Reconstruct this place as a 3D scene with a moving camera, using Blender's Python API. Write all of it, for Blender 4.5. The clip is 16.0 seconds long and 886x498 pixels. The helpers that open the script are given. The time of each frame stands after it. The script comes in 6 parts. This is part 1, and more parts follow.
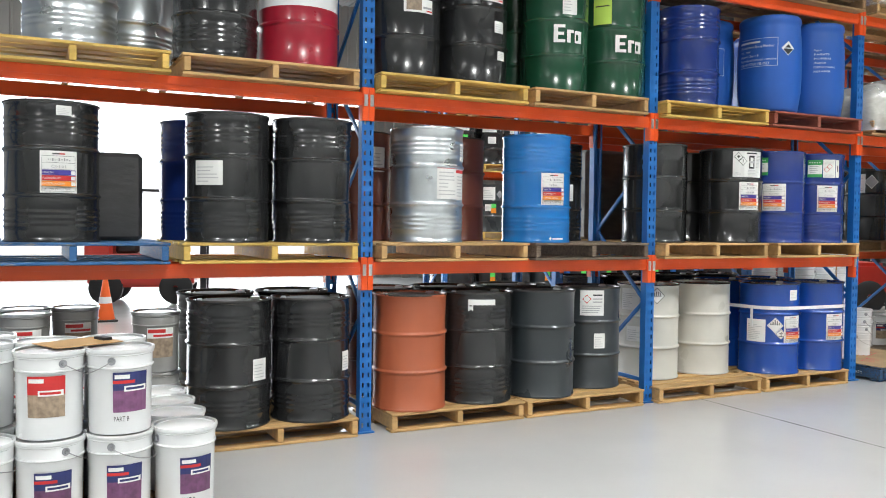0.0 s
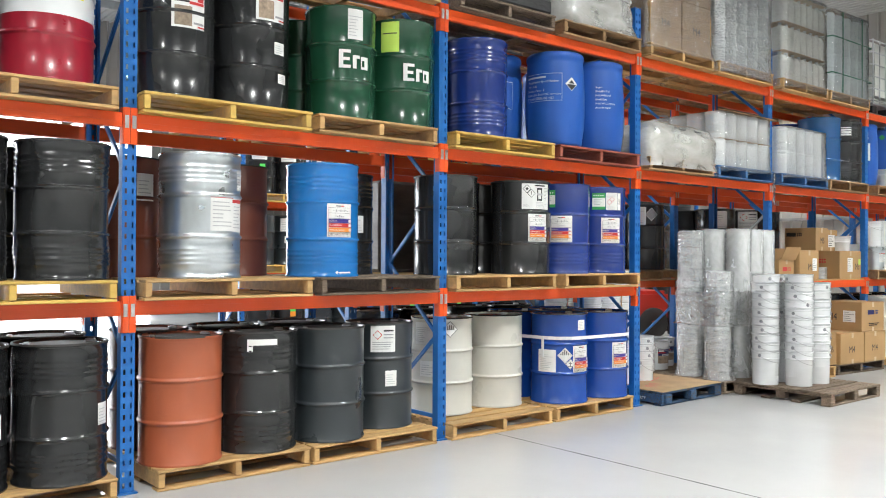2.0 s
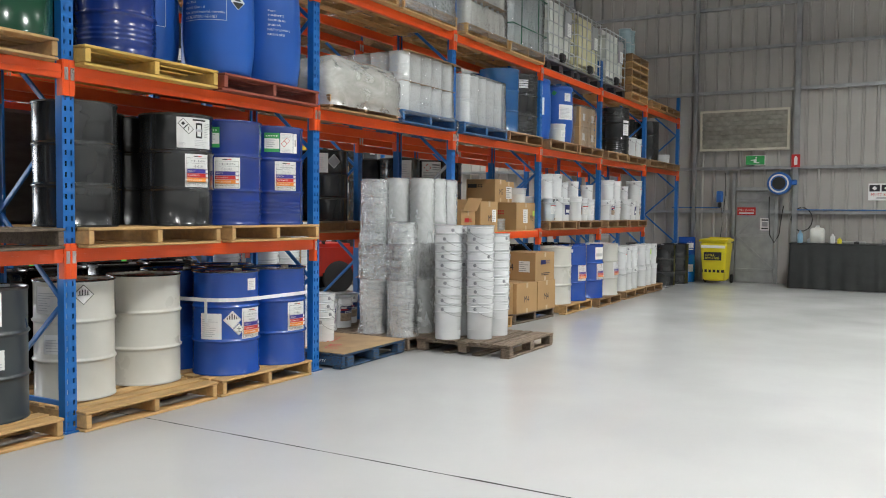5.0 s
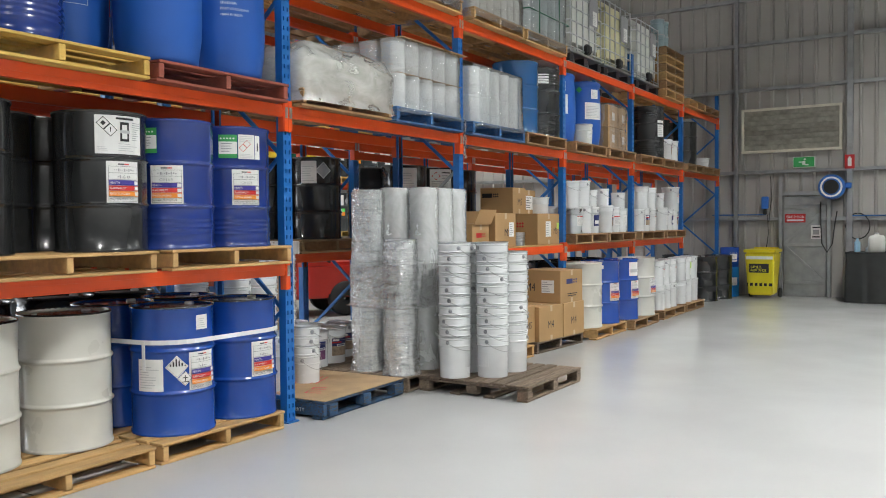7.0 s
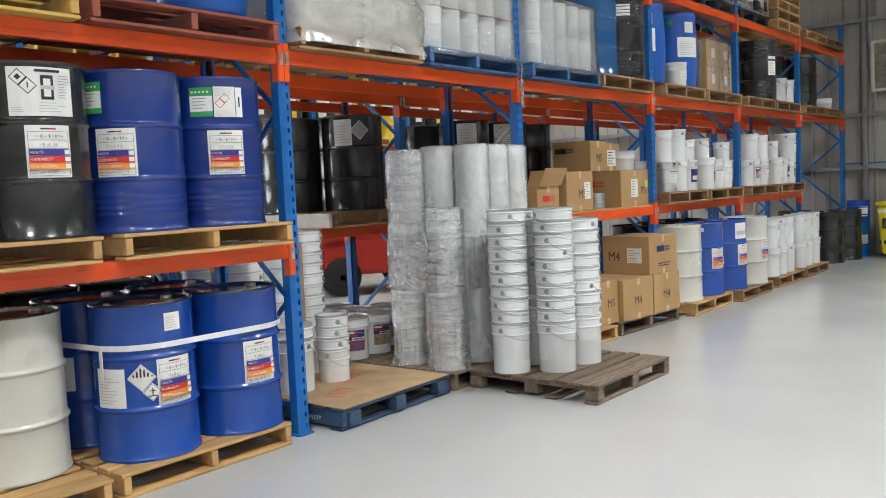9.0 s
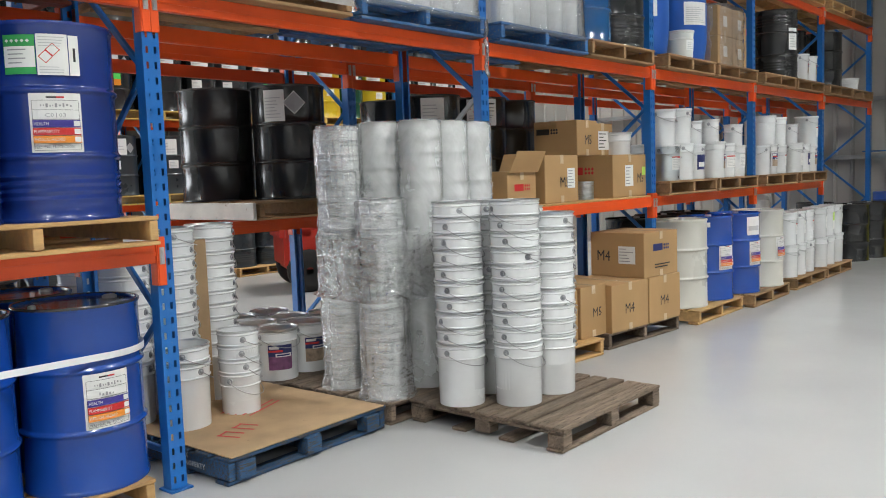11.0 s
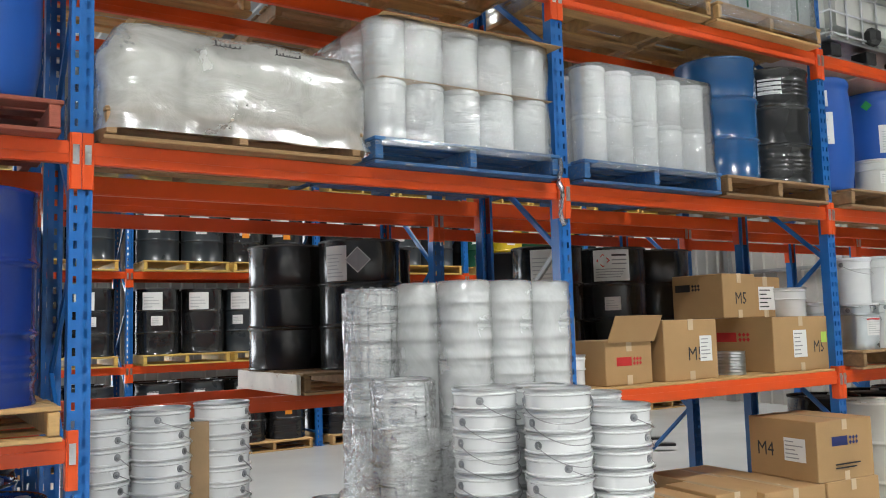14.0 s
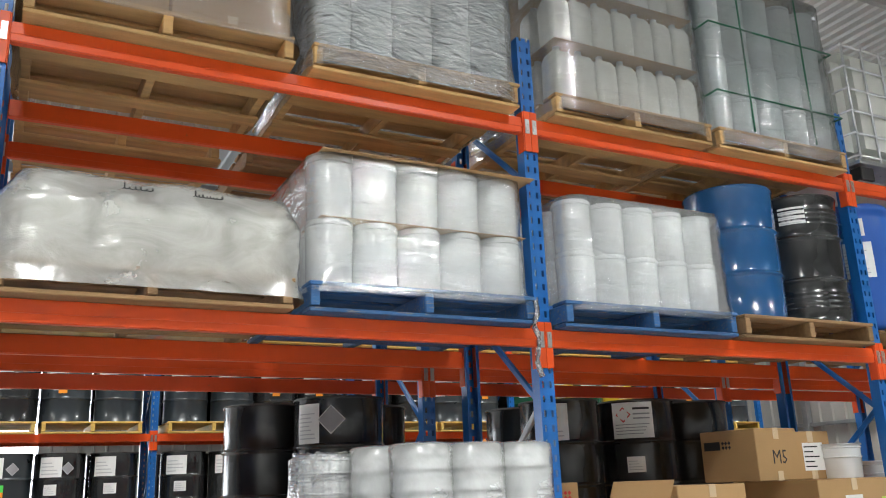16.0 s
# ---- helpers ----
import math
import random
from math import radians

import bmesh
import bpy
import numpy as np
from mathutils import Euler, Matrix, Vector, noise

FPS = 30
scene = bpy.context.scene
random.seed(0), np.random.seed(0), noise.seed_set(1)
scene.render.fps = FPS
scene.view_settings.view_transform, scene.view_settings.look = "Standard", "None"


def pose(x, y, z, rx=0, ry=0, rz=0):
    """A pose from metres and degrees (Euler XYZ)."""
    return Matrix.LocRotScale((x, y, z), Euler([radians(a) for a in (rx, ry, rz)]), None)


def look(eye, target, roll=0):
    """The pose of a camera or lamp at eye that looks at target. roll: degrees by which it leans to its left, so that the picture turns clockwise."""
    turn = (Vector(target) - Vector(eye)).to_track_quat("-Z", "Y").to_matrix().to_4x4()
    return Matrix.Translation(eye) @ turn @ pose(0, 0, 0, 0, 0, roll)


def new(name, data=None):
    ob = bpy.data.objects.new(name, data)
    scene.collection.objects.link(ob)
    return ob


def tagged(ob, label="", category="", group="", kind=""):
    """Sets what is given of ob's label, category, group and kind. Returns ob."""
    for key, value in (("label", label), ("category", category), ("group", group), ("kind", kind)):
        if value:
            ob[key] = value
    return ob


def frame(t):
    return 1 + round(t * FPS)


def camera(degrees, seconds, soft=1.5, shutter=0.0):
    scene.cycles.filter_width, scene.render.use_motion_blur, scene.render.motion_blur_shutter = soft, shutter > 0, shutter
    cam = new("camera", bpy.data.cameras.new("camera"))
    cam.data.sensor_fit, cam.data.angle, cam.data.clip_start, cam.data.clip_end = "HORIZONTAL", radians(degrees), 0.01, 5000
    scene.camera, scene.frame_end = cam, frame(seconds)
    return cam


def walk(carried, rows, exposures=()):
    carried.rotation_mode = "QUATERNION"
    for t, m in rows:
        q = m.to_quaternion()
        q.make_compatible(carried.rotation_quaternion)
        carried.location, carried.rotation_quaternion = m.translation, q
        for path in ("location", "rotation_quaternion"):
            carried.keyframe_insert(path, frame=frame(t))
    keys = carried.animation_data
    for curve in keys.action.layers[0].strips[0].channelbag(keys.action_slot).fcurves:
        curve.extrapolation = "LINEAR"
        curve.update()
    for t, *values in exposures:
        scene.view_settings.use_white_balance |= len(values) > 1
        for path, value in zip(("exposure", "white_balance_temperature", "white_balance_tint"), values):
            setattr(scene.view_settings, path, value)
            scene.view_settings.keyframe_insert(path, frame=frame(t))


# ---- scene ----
cam = camera(55.6, 16.0, soft=1.0)
PATH = [
    (0, (-0.216, -0.37, 1.57), (0.68, 1.417, 1.509), 0.7),
    (0.5, (-0.202, -0.279, 1.563), (0.741, 1.484, 1.544), 0.7),
    (1, (-0.152, -0.245, 1.575), (0.902, 1.455, 1.58), 0.5),
    (1.5, (-0.016, -0.21, 1.571), (1.163, 1.406, 1.579), -0.1),
    (2, (0.154, -0.188, 1.584), (1.42, 1.36, 1.602), 0.3),
    (2.5, (0.277, -0.132, 1.566), (1.64, 1.333, 1.564), 0.4),
    (2.7, (0.312, -0.089, 1.573), (1.726, 1.325, 1.553), 0.3),
    (3, (0.353, 0.001, 1.573), (1.847, 1.33, 1.539), 0.1),
    (3.5, (0.409, 0.088, 1.555), (2.009, 1.286, 1.481), -0.2),
    (4, (0.574, 0.145, 1.545), (2.26, 1.215, 1.427), -0.0),
    (4.5, (0.779, 0.211, 1.578), (2.497, 1.229, 1.467), 0.4),
    (5, (1.043, 0.35, 1.553), (2.775, 1.347, 1.464), 0.5),
    (5.2, (1.161, 0.418, 1.552), (2.898, 1.408, 1.474), 0.5),
    (7.3, (2.646, 0.914, 1.586), (4.314, 2.017, 1.534), -1.1),
    (7.5, (2.784, 0.954, 1.577), (4.401, 2.129, 1.517), -2.1),
    (8, (3.156, 1.093, 1.565), (4.701, 2.36, 1.47), -3.2),
    (8.5, (3.477, 1.172, 1.585), (5.015, 2.446, 1.477), -3.1),
    (9, (3.848, 1.2, 1.581), (5.385, 2.472, 1.439), -2.7),
    (9.5, (4.182, 1.249, 1.572), (5.707, 2.533, 1.415), -2.3),
    (9.7, (4.331, 1.296, 1.584), (5.856, 2.58, 1.426), -2.2),
    (11.8, (5.701, 1.763, 1.568), (7.18, 3.089, 1.335), -1.6),
    (12, (5.851, 1.767, 1.579), (7.312, 3.107, 1.318), -1.2),
    (12.5, (6.131, 1.732, 1.589), (7.549, 3.106, 1.268), -1.0),
    (13, (6.401, 1.71, 1.633), (7.712, 3.205, 1.422), -0.4),
    (13.5, (6.6, 1.698, 1.651), (7.781, 3.312, 1.646), -1.2),
    (14, (6.826, 1.648, 1.699), (7.904, 3.323, 1.881), -1.6),
    (14.5, (7.031, 1.645, 1.706), (8.044, 3.343, 2.007), -1.9),
    (15, (7.233, 1.731, 1.73), (8.203, 3.439, 2.105), -1.9),
    (15.5, (7.411, 1.761, 1.743), (8.333, 3.474, 2.208), -2.1),
    (16, (7.635, 1.759, 1.739), (8.524, 3.466, 2.283), -2.2),
]
walk(cam, [(t, look(eye, target, roll)) for t, eye, target, roll in PATH],
     exposures=[(0.0, 0.24), (2.0, 0.45), (3.5, 0.23), (5.0, 0.02), (9.0, 0.05), (12.5, -0.05), (14.0, 0.04), (16.0, 0.14)])

# ---- world, sun, lamps ----
world = bpy.data.worlds.new("world")
scene.world = world
world.use_nodes = True
wn = world.node_tree
sky = wn.nodes.new("ShaderNodeTexSky")
sky.sky_type = "NISHITA"
sky.sun_disc = False
sky.sun_elevation = radians(52)
sky.sun_rotation = radians(150)
wn.nodes["Background"].inputs[1].default_value = 0.12
wn.links.new(sky.outputs[0], wn.nodes["Background"].inputs[0])
sun = new("sun", bpy.data.lights.new("sun", "SUN"))
sun.data.energy, sun.data.angle, sun.data.color = 4.0, radians(0.5), (1, 0.95, 0.88)
sun.matrix_basis = look((6, 40, 30), (2, 26, 0))


def area(name, x, y, z, sx, sy, watts, colour=(0.985, 1.0, 0.985), target=None, spread=180):
    lamp = bpy.data.lights.new(name, "AREA")
    lamp.shape, lamp.size, lamp.size_y, lamp.energy, lamp.color = "RECTANGLE", sx, sy, watts, colour
    lamp.spread = radians(spread)
    ob = new(name, lamp)
    ob.matrix_basis = look((x, y, z), target or (x, y + 0.001, 0))
    return ob


for lx in (-3.5, 1.5, 6.5, 11.5, 16.5):
    for ly, lz, w in ((0.6, 7.0, 232), (-6.6, 6.5, 172)):
        area("high_bay_lamp", lx, ly, lz, 0.5, 0.5, w, spread=136)
for lx in (2.0, 8.0, 14.0, 19.0):
    area("high_bay_lamp", lx, 10.3, 6.9, 0.6, 0.6, 185, spread=135)
area("door_daylight", 1.15, 21.7, 2.6, 14, 4.9, 1150, (0.90, 0.95, 1.0), (1.15, 10, 1.0))

# ---- materials ----
MATS = {}


def mat(name, col, rough=0.5, metal=0.0, var=0.10, scale=5.0, bump=0.08, bscale=60.0, stretch=(1, 1, 1), coat=0.0, wear=0.0, wearcol=(0.5, 0.5, 0.5), emit=0.0):
    if name in MATS:
        return MATS[name]
    m = bpy.data.materials.new(name)
    m.use_nodes = True
    n, l = m.node_tree.nodes, m.node_tree.links
    p = n["Principled BSDF"]
    tc, oi = n.new("ShaderNodeTexCoord"), n.new("ShaderNodeObjectInfo")
    off = n.new("ShaderNodeVectorMath")
    off.operation = "MULTIPLY_ADD"
    off.inputs[1].default_value = stretch
    rnd = n.new("ShaderNodeCombineXYZ")
    mul = n.new("ShaderNodeMath")
    mul.operation = "MULTIPLY"
    mul.inputs[1].default_value = 37.0
    l.new(oi.outputs["Random"], mul.inputs[0])
    for i in range(3):
        l.new(mul.outputs[0], rnd.inputs[i])
    l.new(tc.outputs["Object"], off.inputs[0])
    l.new(rnd.outputs[0], off.inputs[2])
    big, fine = n.new("ShaderNodeTexNoise"), n.new("ShaderNodeTexNoise")
    big.inputs["Scale"].default_value, big.inputs["Detail"].default_value = scale, 5
    fine.inputs["Scale"].default_value, fine.inputs["Detail"].default_value = bscale, 4
    for t in (big, fine):
        l.new(off.outputs[0], t.inputs["Vector"])
    tone = n.new("ShaderNodeMapRange")
    tone.inputs["From Min"].default_value, tone.inputs["From Max"].default_value = 0.3, 0.7
    tone.inputs["To Min"].default_value, tone.inputs["To Max"].default_value = 1 - var, 1 + var
    l.new(big.outputs["Fac"], tone.inputs["Value"])
    tone2 = n.new("ShaderNodeMapRange")
    tone2.inputs["To Min"].default_value, tone2.inputs["To Max"].default_value = 1 - var * 0.8, 1 + var * 0.8
    l.new(oi.outputs["Random"], tone2.inputs["Value"])
    both = n.new("ShaderNodeMath")
    both.operation = "MULTIPLY"
    l.new(tone.outputs[0], both.inputs[0])
    l.new(tone2.outputs[0], both.inputs[1])
    tint = n.new("ShaderNodeVectorMath")
    tint.operation = "SCALE"
    tint.inputs[0].default_value = col
    l.new(both.outputs[0], tint.inputs["Scale"])
    out = tint.outputs[0]
    if wear:
        wr = n.new("ShaderNodeMapRange")
        wr.inputs["From Min"].default_value, wr.inputs["From Max"].default_value = 0.72 - wear, 0.78 - wear
        wn_ = n.new("ShaderNodeTexNoise")
        wn_.inputs["Scale"].default_value, wn_.inputs["Detail"].default_value, wn_.inputs["Roughness"].default_value = bscale * 0.35, 6, 0.7
        l.new(off.outputs[0], wn_.inputs["Vector"])
        l.new(wn_.outputs["Fac"], wr.inputs["Value"])
        mx = n.new("ShaderNodeMix")
        mx.data_type = "RGBA"
        l.new(wr.outputs[0], mx.inputs[0])
        l.new(out, mx.inputs[6])
        mx.inputs[7].default_value = (*wearcol, 1)
        out = mx.outputs[2]
    l.new(out, p.inputs["Base Color"])
    rr = n.new("ShaderNodeMapRange")
    rr.inputs["To Min"].default_value, rr.inputs["To Max"].default_value = max(0.03, rough - 0.10), min(1, rough + 0.10)
    l.new(big.outputs["Fac"], rr.inputs["Value"])
    l.new(rr.outputs[0], p.inputs["Roughness"])
    p.inputs["Metallic"].default_value = metal
    p.inputs["Coat Weight"].default_value = coat
    p.inputs["Coat Roughness"].default_value = 0.08
    if bump:
        b = n.new("ShaderNodeBump")
        b.inputs["Strength"].default_value, b.inputs["Distance"].default_value = bump, 0.01
        l.new(fine.outputs["Fac"], b.inputs["Height"])
        l.new(b.outputs[0], p.inputs["Normal"])
    # self-glow, used only by the slab that imitates daylight outside the door
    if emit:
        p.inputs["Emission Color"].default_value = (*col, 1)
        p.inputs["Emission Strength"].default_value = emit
    MATS[name] = m
    return m


def film(name, solid, col=(0.9, 0.92, 0.93), rough=0.16, scale=7.0, stretch=(1, 1, 1), bump=0.9, gloss=0.05, patch=0.45, crease=0.3):
    """Clear or milky wrapping film: partly see-through, with creases that catch the light."""
    m = bpy.data.materials.new(name)
    m.use_nodes = True
    n, l = m.node_tree.nodes, m.node_tree.links
    p = n["Principled BSDF"]
    p.inputs["Base Color"].default_value = (*col, 1)
    p.inputs["Roughness"].default_value = rough
    p.inputs["Specular IOR Level"].default_value = 0.8
    tr, mx = n.new("ShaderNodeBsdfTransparent"), n.new("ShaderNodeMixShader")
    tr.inputs[0].default_value = (0.97, 0.98, 0.98, 1)
    tc, mp, no = n.new("ShaderNodeTexCoord"), n.new("ShaderNodeMapping"), n.new("ShaderNodeTexNoise")
    mp.inputs["Scale"].default_value = stretch
    no.inputs["Scale"].default_value, no.inputs["Detail"].default_value, no.inputs["Roughness"].default_value = scale, 6, 0.6
    no.inputs["Distortion"].default_value = 1.2
    l.new(tc.outputs["Object"], mp.inputs[0])
    l.new(mp.outputs[0], no.inputs["Vector"])
    fold = n.new("ShaderNodeTexNoise")
    fold.noise_type = "RIDGED_MULTIFRACTAL"
    fold.inputs["Scale"].default_value, fold.inputs["Detail"].default_value, fold.inputs["Roughness"].default_value = scale * 1.7, 4, 0.55
    fold.inputs["Distortion"].default_value = 0.7
    l.new(mp.outputs[0], fold.inputs["Vector"])
    sum_ = n.new("ShaderNodeMath")
    sum_.operation = "MULTIPLY_ADD"
    sum_.inputs[1].default_value = crease
    l.new(fold.outputs["Fac"], sum_.inputs[0])
    l.new(no.outputs["Fac"], sum_.inputs[2])
    b = n.new("ShaderNodeBump")
    b.inputs["Strength"].default_value, b.inputs["Distance"].default_value = bump, 0.03
    l.new(sum_.outputs[0], b.inputs["Height"])
    l.new(b.outputs[0], p.inputs["Normal"])
    r = n.new("ShaderNodeMapRange")
    r.inputs["From Min"].default_value, r.inputs["From Max"].default_value = 0.35, 0.7
    r.inputs["To Min"].default_value, r.inputs["To Max"].default_value = solid * (1 - patch), min(1, solid * (1 + patch))
    l.new(no.outputs["Fac"], r.inputs["Value"])
    l.new(r.outputs[0], mx.inputs[0])
    l.new(tr.outputs[0], mx.inputs[1])
    l.new(p.outputs[0], mx.inputs[2])
    gl, fr, add, top = n.new("ShaderNodeBsdfGlossy"), n.new("ShaderNodeFresnel"), n.new("ShaderNodeMath"), n.new("ShaderNodeMixShader")
    gl.inputs["Roughness"].default_value = rough
    fr.inputs["IOR"].default_value = 1.5
    add.operation = "ADD"
    add.inputs[1].default_value = gloss
    l.new(b.outputs[0], gl.inputs["Normal"])
    l.new(b.outputs[0], fr.inputs["Normal"])
    l.new(fr.outputs[0], add.inputs[0])
    l.new(add.outputs[0], top.inputs[0])
    l.new(mx.outputs[0], top.inputs[1])
    l.new(gl.outputs[0], top.inputs[2])
    l.new(top.outputs[0], n["Material Output"].inputs[0])
    MATS[name] = m
    return m


def floor_material():
    """Pale grey sealed concrete with faint wheel marks, scuffs and small stains."""
    m = mat("sealed_floor", (0.49, 0.49, 0.485), 0.16, 0, 0.05, 0.7, 0.03, 9, wear=0.0)
    n, l = m.node_tree.nodes, m.node_tree.links
    p = n["Principled BSDF"]
    p.inputs["Specular IOR Level"].default_value = 0.45
    src = p.inputs["Base Color"].links[0].from_socket
    tc = n.new("ShaderNodeTexCoord")
    sp = n.new("ShaderNodeTexNoise")
    sp.inputs["Scale"].default_value, sp.inputs["Detail"].default_value, sp.inputs["Roughness"].default_value = 6.5, 8, 0.72
    l.new(tc.outputs["Object"], sp.inputs["Vector"])
    r = n.new("ShaderNodeMapRange")
    r.inputs["From Min"].default_value, r.inputs["From Max"].default_value = 0.70, 0.76
    r.inputs["To Max"].default_value = 0.55
    l.new(sp.outputs["Fac"], r.inputs["Value"])
    mx = n.new("ShaderNodeMix")
    mx.data_type = "RGBA"
    mx.inputs[7].default_value = (0.16, 0.15, 0.14, 1)
    l.new(r.outputs[0], mx.inputs[0])
    l.new(src, mx.inputs[6])
    dust = n.new("ShaderNodeTexNoise")
    dust.inputs["Scale"].default_value, dust.inputs["Detail"].default_value, dust.inputs["Roughness"].default_value = 19, 5, 0.6
    l.new(tc.outputs["Object"], dust.inputs["Vector"])
    r2 = n.new("ShaderNodeMapRange")
    r2.inputs["From Min"].default_value, r2.inputs["From Max"].default_value = 0.745, 0.775
    r2.inputs["To Max"].default_value = 0.8
    l.new(dust.outputs["Fac"], r2.inputs["Value"])
    mx2 = n.new("ShaderNodeMix")
    mx2.data_type = "RGBA"
    mx2.inputs[7].default_value = (0.10, 0.09, 0.08, 1)
    l.new(r2.outputs[0], mx2.inputs[0])
    l.new(mx.outputs[2], mx2.inputs[6])
    l.new(mx2.outputs[2], p.inputs["Base Color"])
    return m


FLOOR = floor_material()
BLUE = mat("rack_blue_paint", (0.012, 0.13, 0.42), 0.33, 0, 0.10, 4, 0.04, 80, wear=0.04, wearcol=(0.25, 0.27, 0.3))
ORANGE = mat("rack_orange_paint", (0.79, 0.090, 0.012), 0.36, 0, 0.08, 3, 0.04, 60, wear=0.05, wearcol=(0.45, 0.16, 0.06))
ZINC = mat("zinc_plate", (0.62, 0.63, 0.64), 0.32, 1.0, 0.12, 9, 0.05, 60)
WOODS = [mat("pallet_pine", (0.52, 0.32, 0.13), 0.7, 0, 0.18, 3, 0.35, 30, (1, 7, 7), wear=0.05, wearcol=(0.28, 0.16, 0.07)),
         mat("pallet_hardwood_brown", (0.30, 0.18, 0.085), 0.75, 0, 0.22, 3, 0.4, 30, (1, 7, 7), wear=0.08, wearcol=(0.16, 0.09, 0.045)),
         mat("pallet_weathered", (0.215, 0.16, 0.115), 0.85, 0, 0.30, 4, 0.9, 34, (1, 9, 9), wear=0.17, wearcol=(0.085, 0.062, 0.045)),
         mat("pallet_yellow_paint", (0.64, 0.42, 0.10), 0.6, 0, 0.14, 3, 0.35, 30, (1, 7, 7), wear=0.10, wearcol=(0.45, 0.28, 0.12)),
         mat("pallet_blue_paint", (0.030, 0.12, 0.29), 0.6, 0, 0.18, 4, 0.35, 30, (1, 7, 7), wear=0.16, wearcol=(0.20, 0.20, 0.20)),
         mat("pallet_red_paint", (0.30, 0.075, 0.045), 0.65, 0, 0.18, 3, 0.35, 30, (1, 7, 7), wear=0.10, wearcol=(0.16, 0.07, 0.05)),
         mat("pallet_dirty_blue_paint", (0.024, 0.075, 0.16), 0.7, 0, 0.28, 4, 0.5, 30, (1, 7, 7), wear=0.22, wearcol=(0.06, 0.058, 0.055))]
PINE, HARD, OLD, YEL, CHEP, RED, CHEPD = range(7)


def paint(name, col, rough=0.22, **k):
    return mat(name, col, rough, 0, 0.07, 3.0, 0.03, 25, coat=0.35, **k)


BLACK = paint("drum_black_paint", (0.019, 0.020, 0.021), wear=0.0)
DULL = mat("dull_black_lid", (0.022, 0.020, 0.018), 0.6, 0, 0.3, 6, 0.2, 30, wear=0.06, wearcol=(0.10, 0.06, 0.04))
SLATE = paint("drum_slate_paint", (0.030, 0.038, 0.043), 0.3)
DKBLUE = paint("drum_navy_paint", (0.010, 0.034, 0.21))
ROYAL = paint("drum_royal_blue_paint", (0.008, 0.062, 0.34))
SKYB = paint("drum_bright_blue_paint", (0.010, 0.17, 0.50))
TEAL = paint("drum_steel_blue_paint", (0.010, 0.085, 0.24))
TERRA = paint("drum_terracotta_paint", (0.42, 0.105, 0.042), 0.42)
BROWN = paint("drum_oxide_brown_paint", (0.16, 0.042, 0.020), 0.4)
GREEN = paint("drum_dark_green_paint", (0.012, 0.070, 0.035))
CREAM = paint("drum_off_white_paint", (0.60, 0.59, 0.53), 0.3)
WHITE = paint("white_enamel", (0.77, 0.785, 0.79), 0.24)
CRIMSON = paint("crimson_enamel", (0.36, 0.012, 0.030), 0.3)
GALV = mat("galvanised_drum_steel", (0.56, 0.60, 0.62), 0.30, 0.9, 0.14, 4, 0.05, 12)
PLASTB = mat("blue_hdpe_plastic", (0.018, 0.105, 0.44), 0.38, 0, 0.06, 3, 0.05, 40)
PLASTW = mat("white_hdpe_plastic", (0.74, 0.755, 0.76), 0.2, 0, 0.05, 4, 0.05, 40)
MILK = mat("milky_hdpe_plastic", (0.68, 0.685, 0.64), 0.45, 0, 0.06, 5, 0.04, 30)
YELPL = mat("yellow_bin_plastic", (0.78, 0.66, 0.02), 0.45, 0, 0.05, 5, 0.05, 60)
BLKPL = mat("black_plastic", (0.015, 0.015, 0.016), 0.45, 0, 0.15, 5, 0.1, 60)
BLKWRAP = mat("black_stretch_wrap", (0.05, 0.05, 0.052), 0.4, 0, 0.2, 6, 0.5, 9, (1, 1, 3))
CLOTH = mat("black_sheet_drape", (0.020, 0.022, 0.022), 0.5, 0, 0.2, 5, 0.3, 14)
CARD = mat("cardboard", (0.44, 0.27, 0.12), 0.75, 0, 0.07, 3, 0.08, 70)
CARDD = mat("cardboard_sheet_worn", (0.40, 0.27, 0.15), 0.8, 0, 0.14, 5, 0.1, 50, wear=0.06, wearcol=(0.25, 0.15, 0.08))
TAPE = mat("clear_packing_tape", (0.62, 0.48, 0.32), 0.25, 0, 0.05, 5, 0)
PAPER = mat("white_paper", (0.78, 0.78, 0.76), 0.6, 0, 0.04, 8, 0.02, 40)
PALEP = mat("pale_grey_print", (0.50, 0.50, 0.51), 0.6, 0, 0.05, 8, 0)
GREYP = mat("grey_print", (0.32, 0.32, 0.33), 0.6, 0, 0.05, 8, 0)
INK = mat("black_ink", (0.02, 0.02, 0.022), 0.6, 0, 0.05, 8, 0)
PRED = mat("red_print", (0.55, 0.025, 0.025), 0.5, 0, 0.05, 8, 0)
PBLUE = mat("indigo_print", (0.045, 0.035, 0.26), 0.5, 0, 0.05, 8, 0)
PORANGE = mat("orange_print", (0.80, 0.27, 0.03), 0.5, 0, 0.05, 8, 0)
PGREEN = mat("green_print", (0.03, 0.32, 0.08), 0.5, 0, 0.05, 8, 0)
FGREEN = mat("fluorescent_green_sticker", (0.10, 0.72, 0.12), 0.5, 0, 0.03, 8, 0)
FORANGE = mat("fluorescent_orange_sticker", (0.90, 0.30, 0.02), 0.5, 0, 0.03, 8, 0)
LIME = mat("lime_paper", (0.52, 0.74, 0.12), 0.6, 0, 0.03, 8, 0)
PYELLOW = mat("yellow_paper", (0.82, 0.74, 0.05), 0.6, 0, 0.03, 8, 0)
PWHITE = mat("white_print", (0.80, 0.80, 0.78), 0.6, 0, 0.03, 8, 0)
PBROWN = mat("photo_print_brown", (0.32, 0.24, 0.17), 0.5, 0, 0.35, 30, 0)
